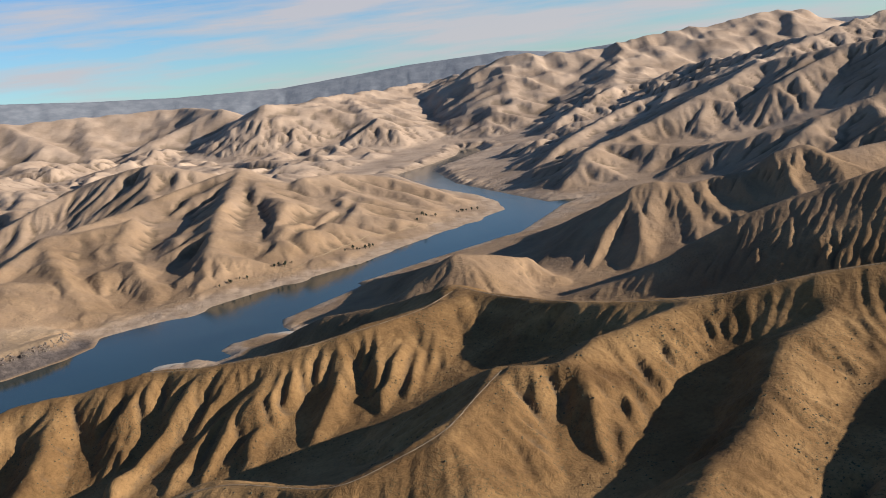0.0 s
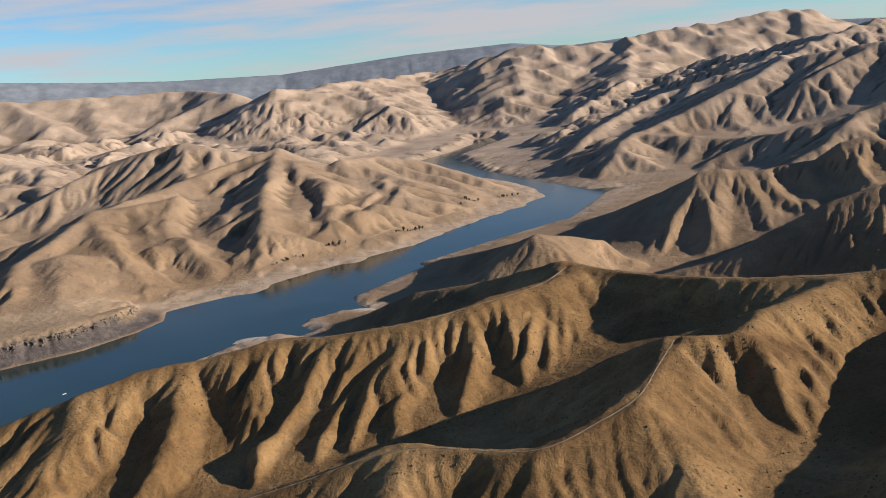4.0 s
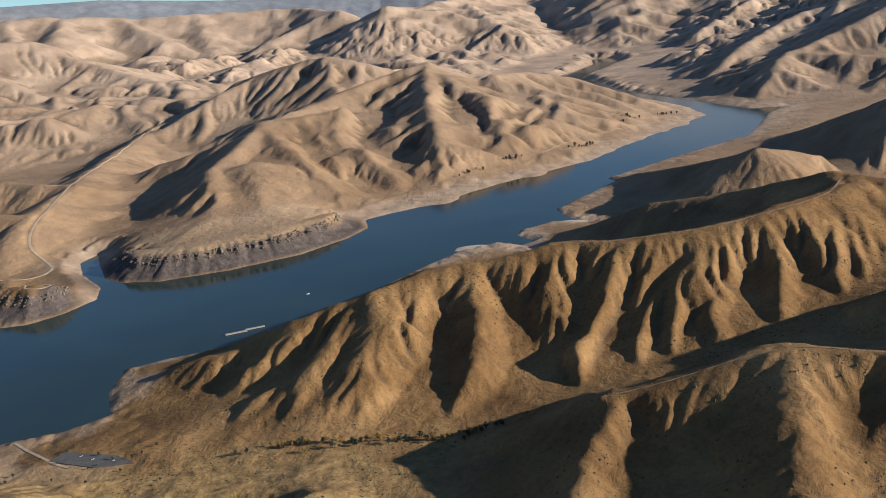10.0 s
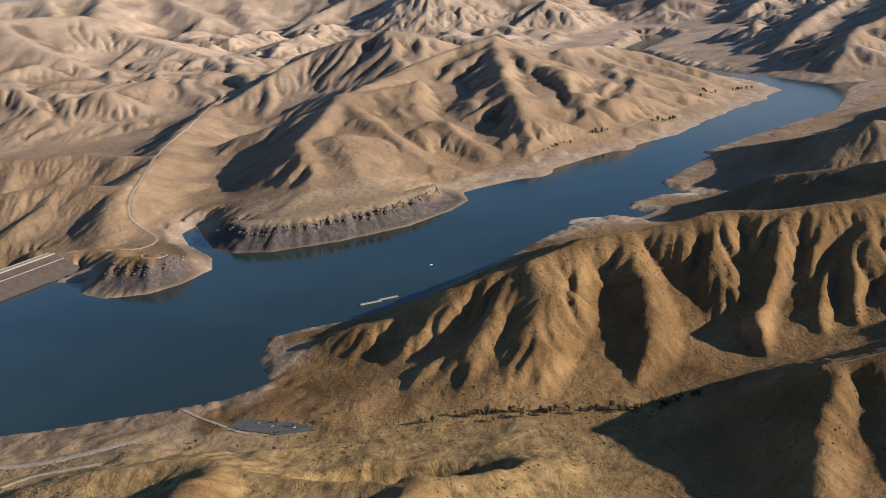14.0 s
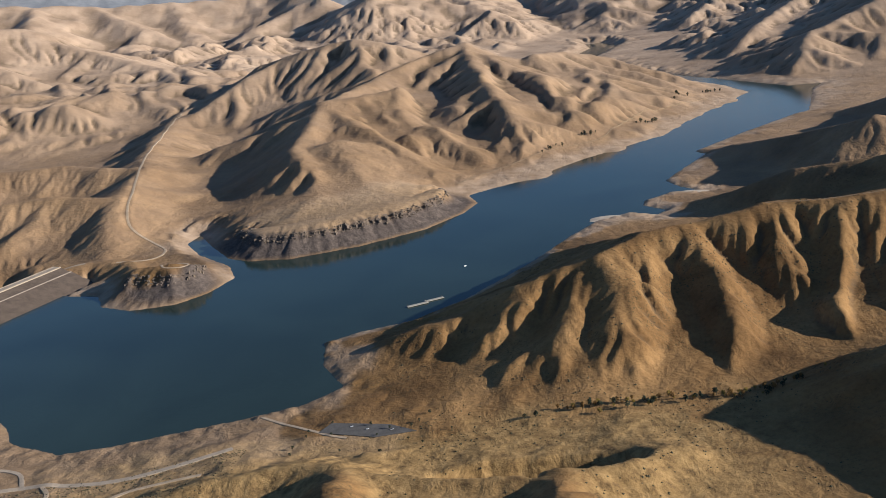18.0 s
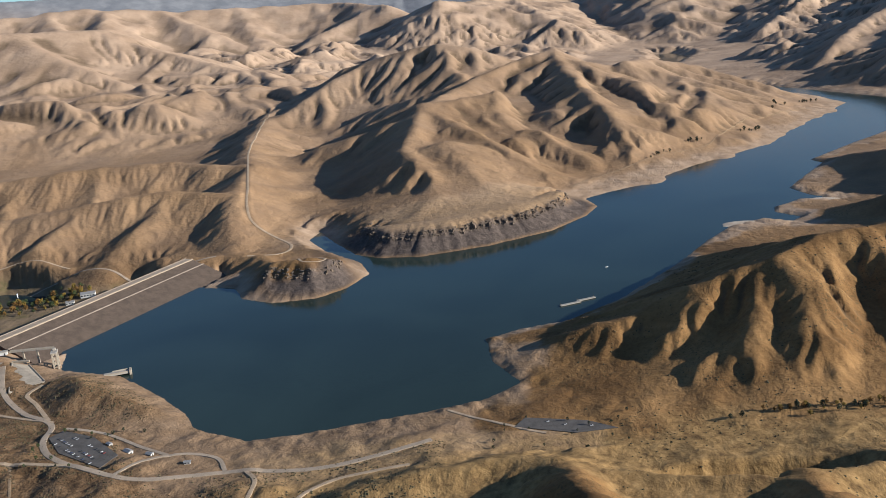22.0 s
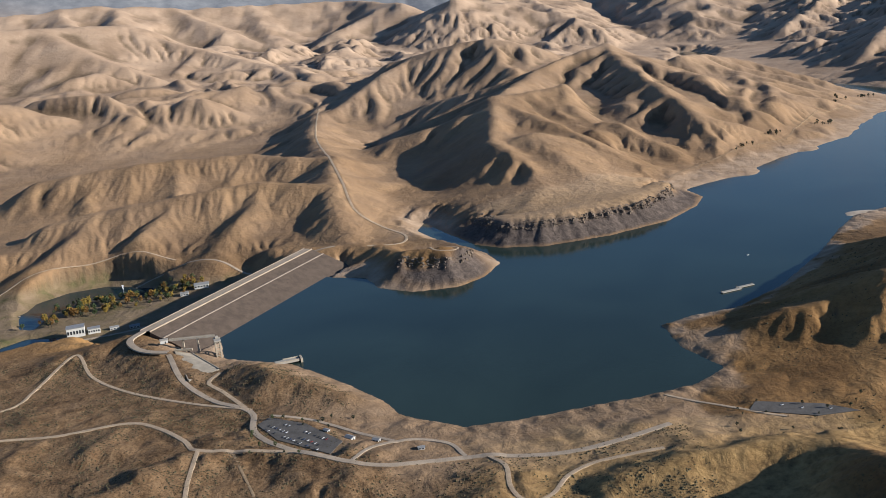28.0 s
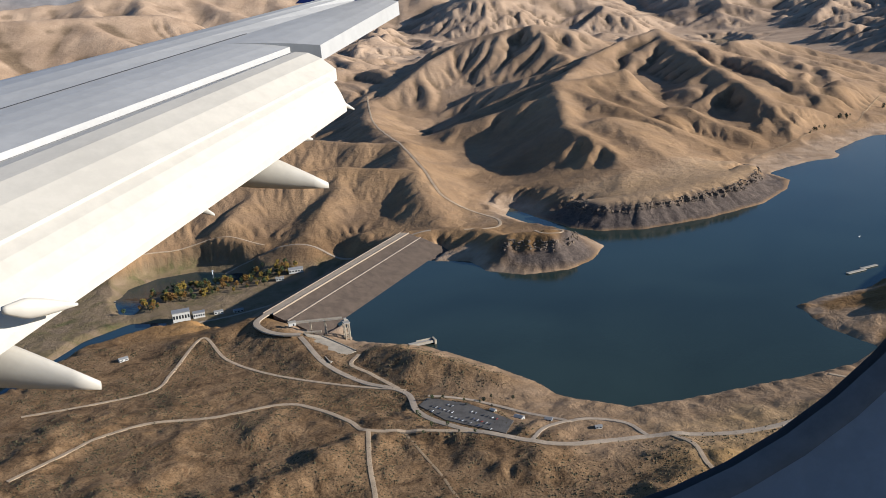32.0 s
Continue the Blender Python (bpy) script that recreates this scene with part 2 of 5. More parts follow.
def within(x, y, pts):
    inside, n = np.zeros(x.shape, bool), len(pts)
    for k in range(n):
        (ax, ay), (bx, by) = pts[k], pts[k - 1]
        if ay != by:
            inside ^= ((ay > y) != (by > y)) & (x < (bx - ax) * (y - ay) / (by - ay) + ax)
    return inside


# the lake's edge at its drawn-down level, near bank from the dam eastwards, then the far bank back
NEAR_BANK = [(-578, 428), (-568, 398), (-534, 386), (-511, 365), (-488, 340), (-480, 326), (-456, 313), (-436, 316), (-412, 323),
             (-385, 331), (-366, 338), (-352, 352), (-364, 376), (-367, 404), (-350, 415), (-330, 420), (-300, 448), (-262, 500), (-235, 545),
             (-212, 578), (-188, 592), (-172, 580), (-164, 590), (-176, 606), (-172, 620), (-150, 638), (-128, 632), (-140, 652), (-145, 676), (-118, 720), (-90, 764),
             (-96, 778), (-28, 852), (45, 925), (60, 935), (100, 1030), (124, 1090)]
FAR_BANK = [(150, 1128), (110, 1140), (80, 1230), (60, 1290), (0, 1480), (-20, 1620), (-40, 1760), (10, 1900), (70, 2060), (60, 2200), (20, 2200),
            (10, 2060), (-45, 1900), (-112, 1763), (-75, 1600), (-35, 1450), (30, 1290), (52, 1200), (58, 1112), (40, 1088), (10, 1040), (-31, 985), (-61, 940),
            (-95, 880), (-122, 853), (-170, 808), (-190, 790), (-240, 732), (-262, 716), (-292, 690), (-286, 662), (-296, 636), (-324, 598), (-366, 571),
            (-408, 556), (-436, 560), (-452, 572), (-474, 612), (-488, 642), (-492, 620), (-474, 586), (-446, 552), (-437, 526), (-446, 500), (-461, 484), (-486, 480), (-506, 492), (-516, 514),
            (-540, 520)]
LAKE = NEAR_BANK + FAR_BANK

# the low ground below the dam, and the river that winds through it
BELOW = [(-618, 452), (-596, 510), (-574, 560), (-598, 588), (-640, 598), (-700, 612), (-760, 606), (-860, 570), (-860, 320), (-742, 330), (-722, 372), (-702, 410), (-676, 440), (-645, 446)]
RIVER = [(-689, 494), (-713, 496), (-730, 472), (-736, 443), (-745, 408), (-770, 350), (-850, 300), (-850, 262), (-790, 300), (-728, 350), (-716, 385), (-711, 420), (-699, 447), (-701, 468), (-688, 480)]
POND = [(-661, 572), (-670, 586), (-704, 596), (-728, 586), (-741, 565), (-738, 534), (-727, 513), (-715, 509), (-716, 521), (-718, 541), (-707, 556), (-681, 558), (-661, 562)]

# crests, each a line of x, y, height, with: slope, rounding, depth, spacing and slant of its gullies
CRESTS = {
    "cone": ([(-310, 380, 12), (-300, 382, 14), (-289, 385, 18), (-274, 385, 25), (-262, 388, 30), (-238, 404, 40), (-201, 405, 38)], 0.41, 5, 1.5, 22, 0.3),
    "fluted": ([(-201, 405, 38), (-158, 416, 44.5), (-128, 410, 45),
                (-90, 411, 47.5), (-56, 420, 51), (-29, 437, 53), (-6, 456, 53), (-9, 480, 53)], 0.41, 5, 2.0, 26, 0.55),
    "dome": ([(-50, 424, 51), (-36, 402, 45), (-26, 378, 32), (-20, 356, 20)], 0.45, 9, 1, 24, 0.0),
    "hollow_floor": ([(40, 398, 43), (8, 386, 35), (-25, 372, 28), (-62, 352, 22)], 0.30, 12, 1, 30, 0.0),
    "long": ([(-150, 590, 3), (-125, 575, 12), (-92, 557, 27), (-52, 540, 34), (-30, 510, 44), (-9, 480, 53), (20, 440, 53), (50, 400, 57), (95, 368, 60), (137, 358, 68), (170, 352, 70), (260, 330, 78), (400, 340, 92)], 0.50, 4, 3, 44, 0.0),
    "inner": ([(-192, 285, 4), (-170, 281, 16), (-145, 278, 29), (-91, 281, 41), (-67, 271, 41.5), (-48, 263, 43), (-14, 281, 50), (8, 317, 58), (30, 317, 57), (48, 336, 59), (95, 368, 60)], 0.50, 5, 1.5, 34, 0.0),
    "south_spur": ([(-14, 281, 49), (-6, 255, 40), (4, 228, 30), (10, 190, 22)], 0.5, 6, 4, 24, 0.0),
    "east_spur": ([(52, 225, 44), (84, 268, 47), (112, 318, 56), (142, 340, 60), (200, 350, 72)], 0.5, 6, 2.5, 30, 0.0),
    "east_spur_b": ([(112, 190, 44), (150, 250, 54), (200, 300, 64), (260, 330, 78)], 0.5, 8, 2.5, 30, 0.0),
    "near_hill": ([(-408, 254, 9), (-384, 262, 11.5), (-362, 265, 12.5), (-344, 258, 13), (-326, 250, 13.5), (-308, 245, 14), (-276, 241, 15.5), (-256, 248, 14), (-236, 262, 9)], 0.48, 4, 3, 24, 0.0),
    "near_spur_a": ([(-344, 258, 13), (-342, 238, 22), (-340, 215, 30), (-338, 180, 36), (-336, 140, 40)], 0.62, 5, 3, 22, 0.0),
    "near_spur_b": ([(-276, 241, 15.5), (-276, 222, 22), (-275, 190, 30), (-274, 140, 36)], 0.60, 5, 3, 22, 0.0),
    "west_spur": ([(-145, 278, 29), (-153, 262, 25), (-160, 240, 18), (-166, 212, 12), (-170, 170, 10)], 0.46, 4, 2, 20, 0.0),
    "mid_spur": ([(-91, 281, 41), (-95, 262, 37), (-98, 245, 33), (-104, 215, 26), (-110, 170, 20)], 0.50, 7, 2, 22, 0.0),
    "hood": ([(-300, 381, 14), (-308, 380, 13), (-320, 380, 12.5), (-333, 379, 8.5), (-342, 376, 4)], 0.47, 4, 0.5, 16, 0.0),
    "fan_a": ([(-238, 404, 40), (-236, 370, 31), (-240, 340, 19), (-250, 308, 4)], 0.40, 6, 1, 15, 0.0),
    "fan_b": ([(-250, 396, 34), (-256, 362, 24), (-264, 335, 13), (-272, 308, 3)], 0.44, 5, 1, 12, 0.0),
    "fan_c": ([(-262, 388, 28), (-274, 358, 18), (-284, 330, 8), (-290, 310, 2)], 0.48, 4, 1, 12, 0.0),
    "fan_d": ([(-276, 381, 24), (-290, 356, 13), (-302, 332, 3)], 0.48, 4, 1, 12, 0.0),
    "fan_f": ([(-201, 405, 38), (-197, 370, 28), (-199, 340, 16), (-206, 313, 4)], 0.40, 8, 1, 16, 0.0),
    "mound": ([(-552, 366, 7), (-530, 357, 12), (-506, 344, 7)], 0.4, 8, 1, 20, 0.0),
    "abutment": ([(-640, 398, 6), (-616, 414, 8.7), (-602, 392, 8.3), (-578, 366, 6.5)], 0.45, 10, 1, 20, 0.0),
    "neck": ([(-559, 556, 8.8), (-532, 564, 8), (-510, 554, 9), (-492, 516, 11)], 0.5, 8, 2, 20, 0.0),
    "knoll": ([(-490, 516, 13), (-470, 513, 15.5), (-452, 516, 13)], 0.9, 13, 2, 14, 0.0),
    "bench": ([(-428, 586, 13), (-392, 590, 13.8), (-352, 622, 13.8), (-316, 656, 12.5)], 0.14, 8, 0.5, 30, 0.0),
    "bench_back": ([(-404, 668, 20), (-372, 690, 18), (-335, 696, 13)], 0.15, 8, 0.5, 30, 0.0),
    "shade_low": ([(60, 600, 8), (100, 600, 17), (140, 600, 29), (180, 600, 48), (220, 600, 58), (270, 590, 70), (340, 580, 88), (460, 560, 110)], 0.42, 7, 1, 60, 0.0),
    "knoll_bank": ([(-94, 758, 5), (-70, 738, 11), (-45, 705, 20), (-20, 670, 31), (-6, 640, 41), (20, 655, 34), (44, 670, 26), (62, 660, 12)], 0.46, 5, 1.5, 44, 0.0),
    "mid_east": ([(66, 880, 6), (105, 845, 22), (141, 800, 45), (156, 790, 53), (176, 788, 55), (199, 786, 50), (225, 784, 53), (251, 780, 55), (271, 776, 68), (297, 776, 72), (318, 790, 60), (345, 800, 60), (400, 820, 62), (520, 840, 70), (700, 860, 90)], 0.37, 6, 2, 40, 0.0),
    "canyon_spur_a": ([(-434, 770, 36), (-462, 752, 22), (-484, 735, 6)], 0.5, 6, 2, 40, 0.0),
    "canyon_spur_b": ([(-434, 850, 46), (-475, 838, 26), (-512, 815, 6)], 0.5, 6, 2, 40, 0.0),
    "canyon_spur_c": ([(-430, 925, 55), (-485, 918, 32), (-540, 895, 8)], 0.5, 6, 2, 40, 0.0),
    "canyon_spur_d": ([(-402, 1020, 58), (-470, 1020, 42), (-550, 990, 12)], 0.5, 6, 2, 40, 0.0),
    "east_arm": ([(250, 772, 56), (212, 830, 34), (190, 890, 16), (180, 930, 8)], 0.5, 6, 5, 40, 0.0),
    "far_point": ([(136, 1190, 4), (189, 1279, 43), (222, 1341, 46), (300, 1400, 62), (372, 1440, 84), (450, 1490, 106), (526, 1564, 127), (587, 1724, 132), (760, 1850, 165), (980, 2000, 200)], 0.48, 9, 5, 40, 0.0),
    "far_point_b": ([(526, 1564, 127), (640, 1500, 140), (800, 1420, 155), (1000, 1350, 190)], 0.48, 9, 5, 40, 0.0),
    "far_point_c": ([(222, 1341, 46), (330, 1250, 34), (372, 1181, 42), (470, 1150, 62), (620, 1180, 95)], 0.48, 8, 5, 40, 0.0),
    "far_point_d": ([(120, 1420, 10), (180, 1500, 40), (260, 1620, 62), (360, 1720, 84), (587, 1724, 132)], 0.48, 9, 5, 40, 0.0),
    "slope_west": ([(-416, 612, 13), (-404, 650, 17), (-410, 685, 26), (-422, 715, 34), (-434, 770, 38), (-434, 850, 47), (-430, 925, 56), (-402, 1020, 60), (-374, 1107, 66), (-330, 1160, 76), (-280, 1198, 86)], 0.48, 7, 3, 40, 0.0),
    "slope_west_b": ([(-430, 925, 56), (-385, 960, 57), (-349, 979, 60), (-320, 940, 46), (-300, 900, 30)], 0.46, 6, 3, 40, 0.0),
    "slope_west_d": ([(-399, 770, 40), (-378, 705, 25), (-356, 655, 14.5)], 0.34, 14, 1, 30, 0.0),
    "north_bank": ([(-374, 1107, 66), (-330, 1160, 76), (-280, 1198, 86), (-252, 1150, 70), (-215, 1165, 62), (-150, 1144, 51), (-110, 1100, 38), (-76, 1085, 26), (-20, 1082, 10)], 0.46, 8, 3, 40, 0.0),
    "bank_spur_a": ([(-430, 925, 54), (-385, 840, 42), (-352, 780, 28), (-318, 735, 12)], 0.46, 8, 2, 36, 0.0),
    "bank_spur_b": ([(-349, 979, 60), (-325, 890, 40), (-300, 825, 22), (-280, 790, 12)], 0.48, 6, 2, 36, 0.0),
    "bank_spur_c": ([(-280, 1198, 84), (-270, 1080, 66), (-258, 960, 52), (-244, 860, 32), (-232, 808, 16)], 0.48, 6, 2, 36, 0.0),
    "bank_spur_d": ([(-252, 1150, 70), (-222, 1040, 60), (-193, 940, 44), (-176, 892, 24)], 0.48, 7, 2, 36, 0.0),
    "bank_spur_e": ([(-142, 1095, 44), (-118, 1045, 32), (-98, 1000, 15)], 0.52, 6, 4, 36, 0.0),
    "north_bank_c": ([(-194, 1159, 67), (-150, 1210, 62), (-80, 1230, 45), (-20, 1250, 16)], 0.48, 6, 5, 40, 0.0),
    "north_hills": ([(-560, 1330, 78), (-500, 1310, 92), (-434, 1298, 102), (-385, 1280, 94), (-333, 1283, 72), (-280, 1260, 60)], 0.46, 10, 3, 40, 0.0),
    "dam_hill": ([(-535, 590, 9), (-545, 625, 18), (-556, 665, 25), (-577, 793, 29), (-606, 900, 27), (-630, 1000, 26), (-650, 1200, 34), (-700, 1434, 46), (-800, 1600, 74), (-950, 1700, 110), (-1101, 1768, 150)], 0.42, 10, 3, 40, 0.0),
    "dam_hill_b": ([(-560, 680, 26), (-620, 690, 30), (-690, 670, 26), (-760, 650, 18)], 0.46, 9, 3, 40, 0.0),
    "dam_hill_c": ([(-577, 793, 28), (-660, 820, 34), (-740, 800, 36), (-830, 780, 30)], 0.46, 9, 3, 40, 0.0),
    "west_hills": ([(-1101, 1768, 166), (-1300, 1650, 175), (-1600, 1600, 190)], 0.48, 12, 5, 40, 0.0),
    "north_range": ([(-500, 2500, 165), (-300, 2900, 165), (5, 3414, 176), (120, 3100, 200), (221, 2992, 224), (400, 2973, 208), (573, 2990, 215), (800, 3050, 240), (1200, 3150, 260)], 0.48, 10, 5, 40, 0.0),
    "north_range_b": ([(221, 2992, 222), (180, 2700, 140), (120, 2450, 70), (90, 2320, 25)], 0.48, 9, 5, 40, 0.0),
    "north_range_c": ([(573, 2990, 215), (500, 2650, 140), (420, 2350, 90), (250, 2150, 40)], 0.48, 9, 5, 40, 0.0),
    "north_range_d": ([(-300, 2900, 165), (-240, 2600, 120), (-160, 2350, 70)], 0.48, 9, 5, 40, 0.0),
    "east_range": ([(760, 1850, 165), (700, 2200, 140), (620, 2500, 120)], 0.48, 12, 5, 40, 0.0),
    "skyline": ([(-2900, 3700, 340), (-1990, 4146, 325), (-1660, 4290, 290), (-1300, 4410, 262), (-784, 4533, 242), (-166, 4590, 276), (342, 4587, 282), (614, 4559, 242), (884, 4514, 250), (1144, 4455, 256), (1592, 4316, 246), (1985, 4150, 215), (2700, 3800, 230)], 0.42, 14, 5, 150, 0.0),
    "plain_hills": ([(-1900, 2500, 215), (-1517, 2680, 235), (-1313, 2770, 208), (-1083, 2860, 200), (-835, 2930, 192), (-650, 2700, 170)], 0.48, 14, 5, 40, 0.0),
}


def side_spurs():
    """Lesser ridges that leave the main crests to both sides and branch once, as running water carves them."""
    rng = random.Random(8)
    out = []

    def branch(pts, pace, grade, slope, round_, lean, most, level):
        line = np.array(pts, float)
        d = np.hypot(*np.diff(line[:, :2], axis=0).T)
        total, at, hand = d.sum(), pace * rng.uniform(0.3, 0.7), rng.choice((-1, 1))
        while at < total:
            k = min(int(np.searchsorted(np.cumsum(d), at)), len(d) - 1)
            f = (at - (np.cumsum(d)[k] - d[k])) / d[k]
            p = line[k] + f * (line[k + 1] - line[k])
            u = (line[k + 1] - line[k])[:2] / d[k]
            fall = -(line[k + 1, 2] - line[k, 2]) / d[k]
            way = math.atan2(u[1], u[0]) + hand * radians(rng.uniform(66, 96)) * (1.0 if fall > -0.03 else 1.25) * (1 - min(0.35, max(0, fall)))
            run, z, x, y, turn = min(most, 0.92 * max(p[2] - 2, 0) / grade), p[2] - 0.6, p[0], p[1], rng.uniform(-0.5, 0.5)
            if run > 22 and p[2] > 9:
                steps = 3
                new_line = [(x, y, z)]
                for i in range(steps):
                    way += turn / steps + rng.uniform(-0.16, 0.16)
                    x, y = x + math.cos(way) * run / steps, y + math.sin(way) * run / steps
                    z -= run / steps * grade * rng.uniform(0.75, 1.25) * (1.25 if i == steps - 1 else 1.0)
                    new_line.append((x, y, z))
                out.append((new_line, slope, round_, 0, 0, 0.0))
                if level == 0:
                    branch(new_line, pace * 0.62, grade * 1.35, slope, round_ * 0.7, lean, most * 0.4, 1)
            at += pace * rng.uniform(0.55, 1.3) * 0.62
            hand = -hand

    for name, pace in (("slope_west", 90), ("slope_west_b", 60), ("bank_spur_a", 46), ("bank_spur_b", 46), ("bank_spur_c", 46), ("bank_spur_d", 46), ("bank_spur_e", 40),
                       ("north_bank", 70), ("north_bank_c", 60), ("north_hills", 90), ("dam_hill", 80), ("dam_hill_b", 60), ("dam_hill_c", 60), ("far_point", 62), ("far_point_b", 66), ("far_point_c", 60),
                       ("far_point_d", 62), ("east_range", 80), ("north_range", 75), ("north_range_b", 60), ("north_range_c", 60), ("north_range_d", 60), ("plain_hills", 150), ("west_hills", 120)):
        pts, slope, round_, _, _, _ = CRESTS[name]
        pts = pts[5:] if name == "slope_west" else pts[2:] if name == "dam_hill" else pts
        branch(pts, pace, 0.27, slope + 0.01, 4.0 + 0.02 * pace, 0.0, 2.6 * pace, 0)
    return out


SPURS = side_spurs()


GULLIES = []


def gully(depth, lit, shade, *pts):
    """A watercourse cut from the crest down; how far its sunny and its shaded wall reach from the bed."""
    GULLIES.append((pts, depth, lit, shade))


gully(9.5, 15, 20, (-200, 399), (-207, 388), (-210, 366), (-212, 351), (-218, 334), (-219, 322), (-222, 308), (-226, 301))
gully(11, 16, 22, (-189, 402), (-180, 384), (-175, 369), (-173, 351), (-174, 340), (-178, 328), (-189, 321))
gully(9, 12, 15, (-147, 408), (-147, 393), (-151, 374), (-154, 363), (-164, 360), (-167, 352))
gully(9, 11, 14, (-122, 399), (-130, 377), (-136, 363), (-141, 352), (-142, 320))
gully(4.5, 8, 9, (-101, 398), (-115, 387), (-123, 377), (-129, 370))
gully(5.5, 9, 9, (-111, 382), (-118, 363), (-122, 347), (-124, 323))
gully(4.5, 7, 7, (-101, 367), (-108, 353), (-113, 334), (-115, 322))
gully(3, 5, 6, (-100, 360), (-104, 348), (-108, 332))
gully(10, 12, 14, (-65, 401), (-72, 392), (-81, 377), (-85, 361), (-85, 341))
gully(8, 10, 11, (-58, 409), (-53, 392), (-54, 377), (-52, 366), (-63, 338))
gully(2.5, 4, 5, (-53, 415), (-54, 400))
gully(2.2, 3.5, 4, (-48, 418), (-49, 404))
gully(2.2, 3.5, 4, (-42, 420), (-44, 404))
gully(2.5, 4, 4, (-36, 422), (-44, 394))
gully(2.5, 4, 4, (-32, 418), (-43, 390))
gully(4, 6, 7, (-27, 419), (-32, 393), (-37, 372), (-41, 344))
gully(3.5, 5, 6, (-22, 416), (-25, 386), (-33, 352))
gully(3.5, 5, 6, (-16, 415), (-19, 378), (-27, 346))
gully(4, 6, 7, (-14, 398), (-16, 376), (-21, 349))
gully(2.2, 4, 4, (-91, 395), (-95, 384))
gully(2.4, 4, 4, (-86, 397), (-91, 379))
gully(2.4, 4, 4, (-80, 398), (-87, 375))
gully(3, 5, 5, (-134, 405), (-145, 387))
gully(2.2, 4, 4, (-140, 407), (-146, 396))
gully(4, 8, 8, (-77, 269), (-71, 261), (-80, 253), (-89, 241))
gully(5, 8, 9, (-143, 278), (-140, 267), (-145, 258), (-153, 250))
gully(7, 9, 15, (-264, 382), (-269, 367), (-278, 355), (-290, 350), (-312, 339))
gully(4, 5, 8, (-250, 386), (-258, 377), (-262, 368), (-270, 358), (-277, 348), (-289, 341), (-297, 329))
gully(5, 9, 12, (-299, 378), (-305, 362), (-311, 351), (-316, 339))
gully(3.6, 7, 8, (-238, 330), (-245, 317), (-251, 304))
gully(3, 6, 6, (-229, 331), (-231, 316))
gully(2.6, 6, 6, (-258, 325), (-264, 314))
gully(3, 6, 7, (-268, 335), (-277, 314))
gully(3, 6, 7, (-277, 345), (-289, 340), (-296, 317))
gully(2.6, 5, 6, (-215, 328), (-219, 308))
gully(2.4, 5, 5, (-204, 328), (-208, 314))
gully(2.6, 6, 6, (-192, 336), (-190, 329), (-188, 323))
gully(2.4, 6, 6, (-272, 345), (-283, 331), (-291, 314))
gully(20, 36, 36, (-228, 1092), (-232, 1054), (-227, 1011), (-212, 962), (-198, 933))
gully(14, 24, 24, (-137, 1094), (-167, 1026), (-196, 931))
gully(12, 22, 20, (-120, 1099), (-162, 962), (-175, 911))
gully(19, 28, 32, (-306, 1095), (-324, 1059), (-327, 930), (-316, 887), (-295, 877), (-281, 843))
gully(13, 20, 24, (-262, 918), (-275, 898), (-280, 860))
gully(9, 15, 16, (-394, 936), (-383, 911), (-364, 850), (-348, 809), (-328, 786))
gully(10, 15, 18, (-328, 814), (-309, 780), (-287, 761))
gully(1.5, 10, 10, (-368, 730), (-365, 706), (-360, 687))
gully(1.5, 9, 10, (-340, 746), (-346, 708))
gully(15, 28, 26, (-440, 1292), (-452, 1279), (-460, 1243))
gully(12, 22, 20, (-384, 1276), (-389, 1260), (-397, 1207))
gully(3, 8, 9, (-254, 852), (-251, 819))
gully(3, 8, 9, (-238, 845), (-231, 811))
gully(8, 15, 16, (-289, 1163), (-317, 1152), (-344, 1113))
gully(6, 12, 12, (-415, 698), (-421, 671))
gully(6, 12, 12, (-430, 716), (-434, 692))
gully(8, 11, 15, (23, 314), (27, 305), (25, 296), (27, 285), (30, 274), (29, 263))
gully(4, 8, 9, (48, 313), (45, 296), (38, 277))
gully(7, 12, 26, (108, 348), (88, 333), (79, 317), (64, 299), (50, 282), (33, 263))
gully(3.5, 7, 7, (58, 325), (63, 314), (66, 303))
gully(6, 13, 18, (40, 404), (30, 394), (25, 377))
gully(10, 20, 24, (140, 756), (127, 727), (111, 698), (82, 642))
gully(10, 20, 22, (182, 784), (171, 749), (164, 719), (159, 687), (159, 643))
gully(9, 18, 20, (216, 780), (223, 744), (231, 716))
gully(9, 18, 20, (247, 776), (254, 744), (258, 703))
gully(9, 16, 26, (296, 764), (283, 734), (278, 710))
gully(5, 10, 12, (114, 738), (97, 705), (72, 643))
gully(4, 9, 10, (203, 727), (201, 710))


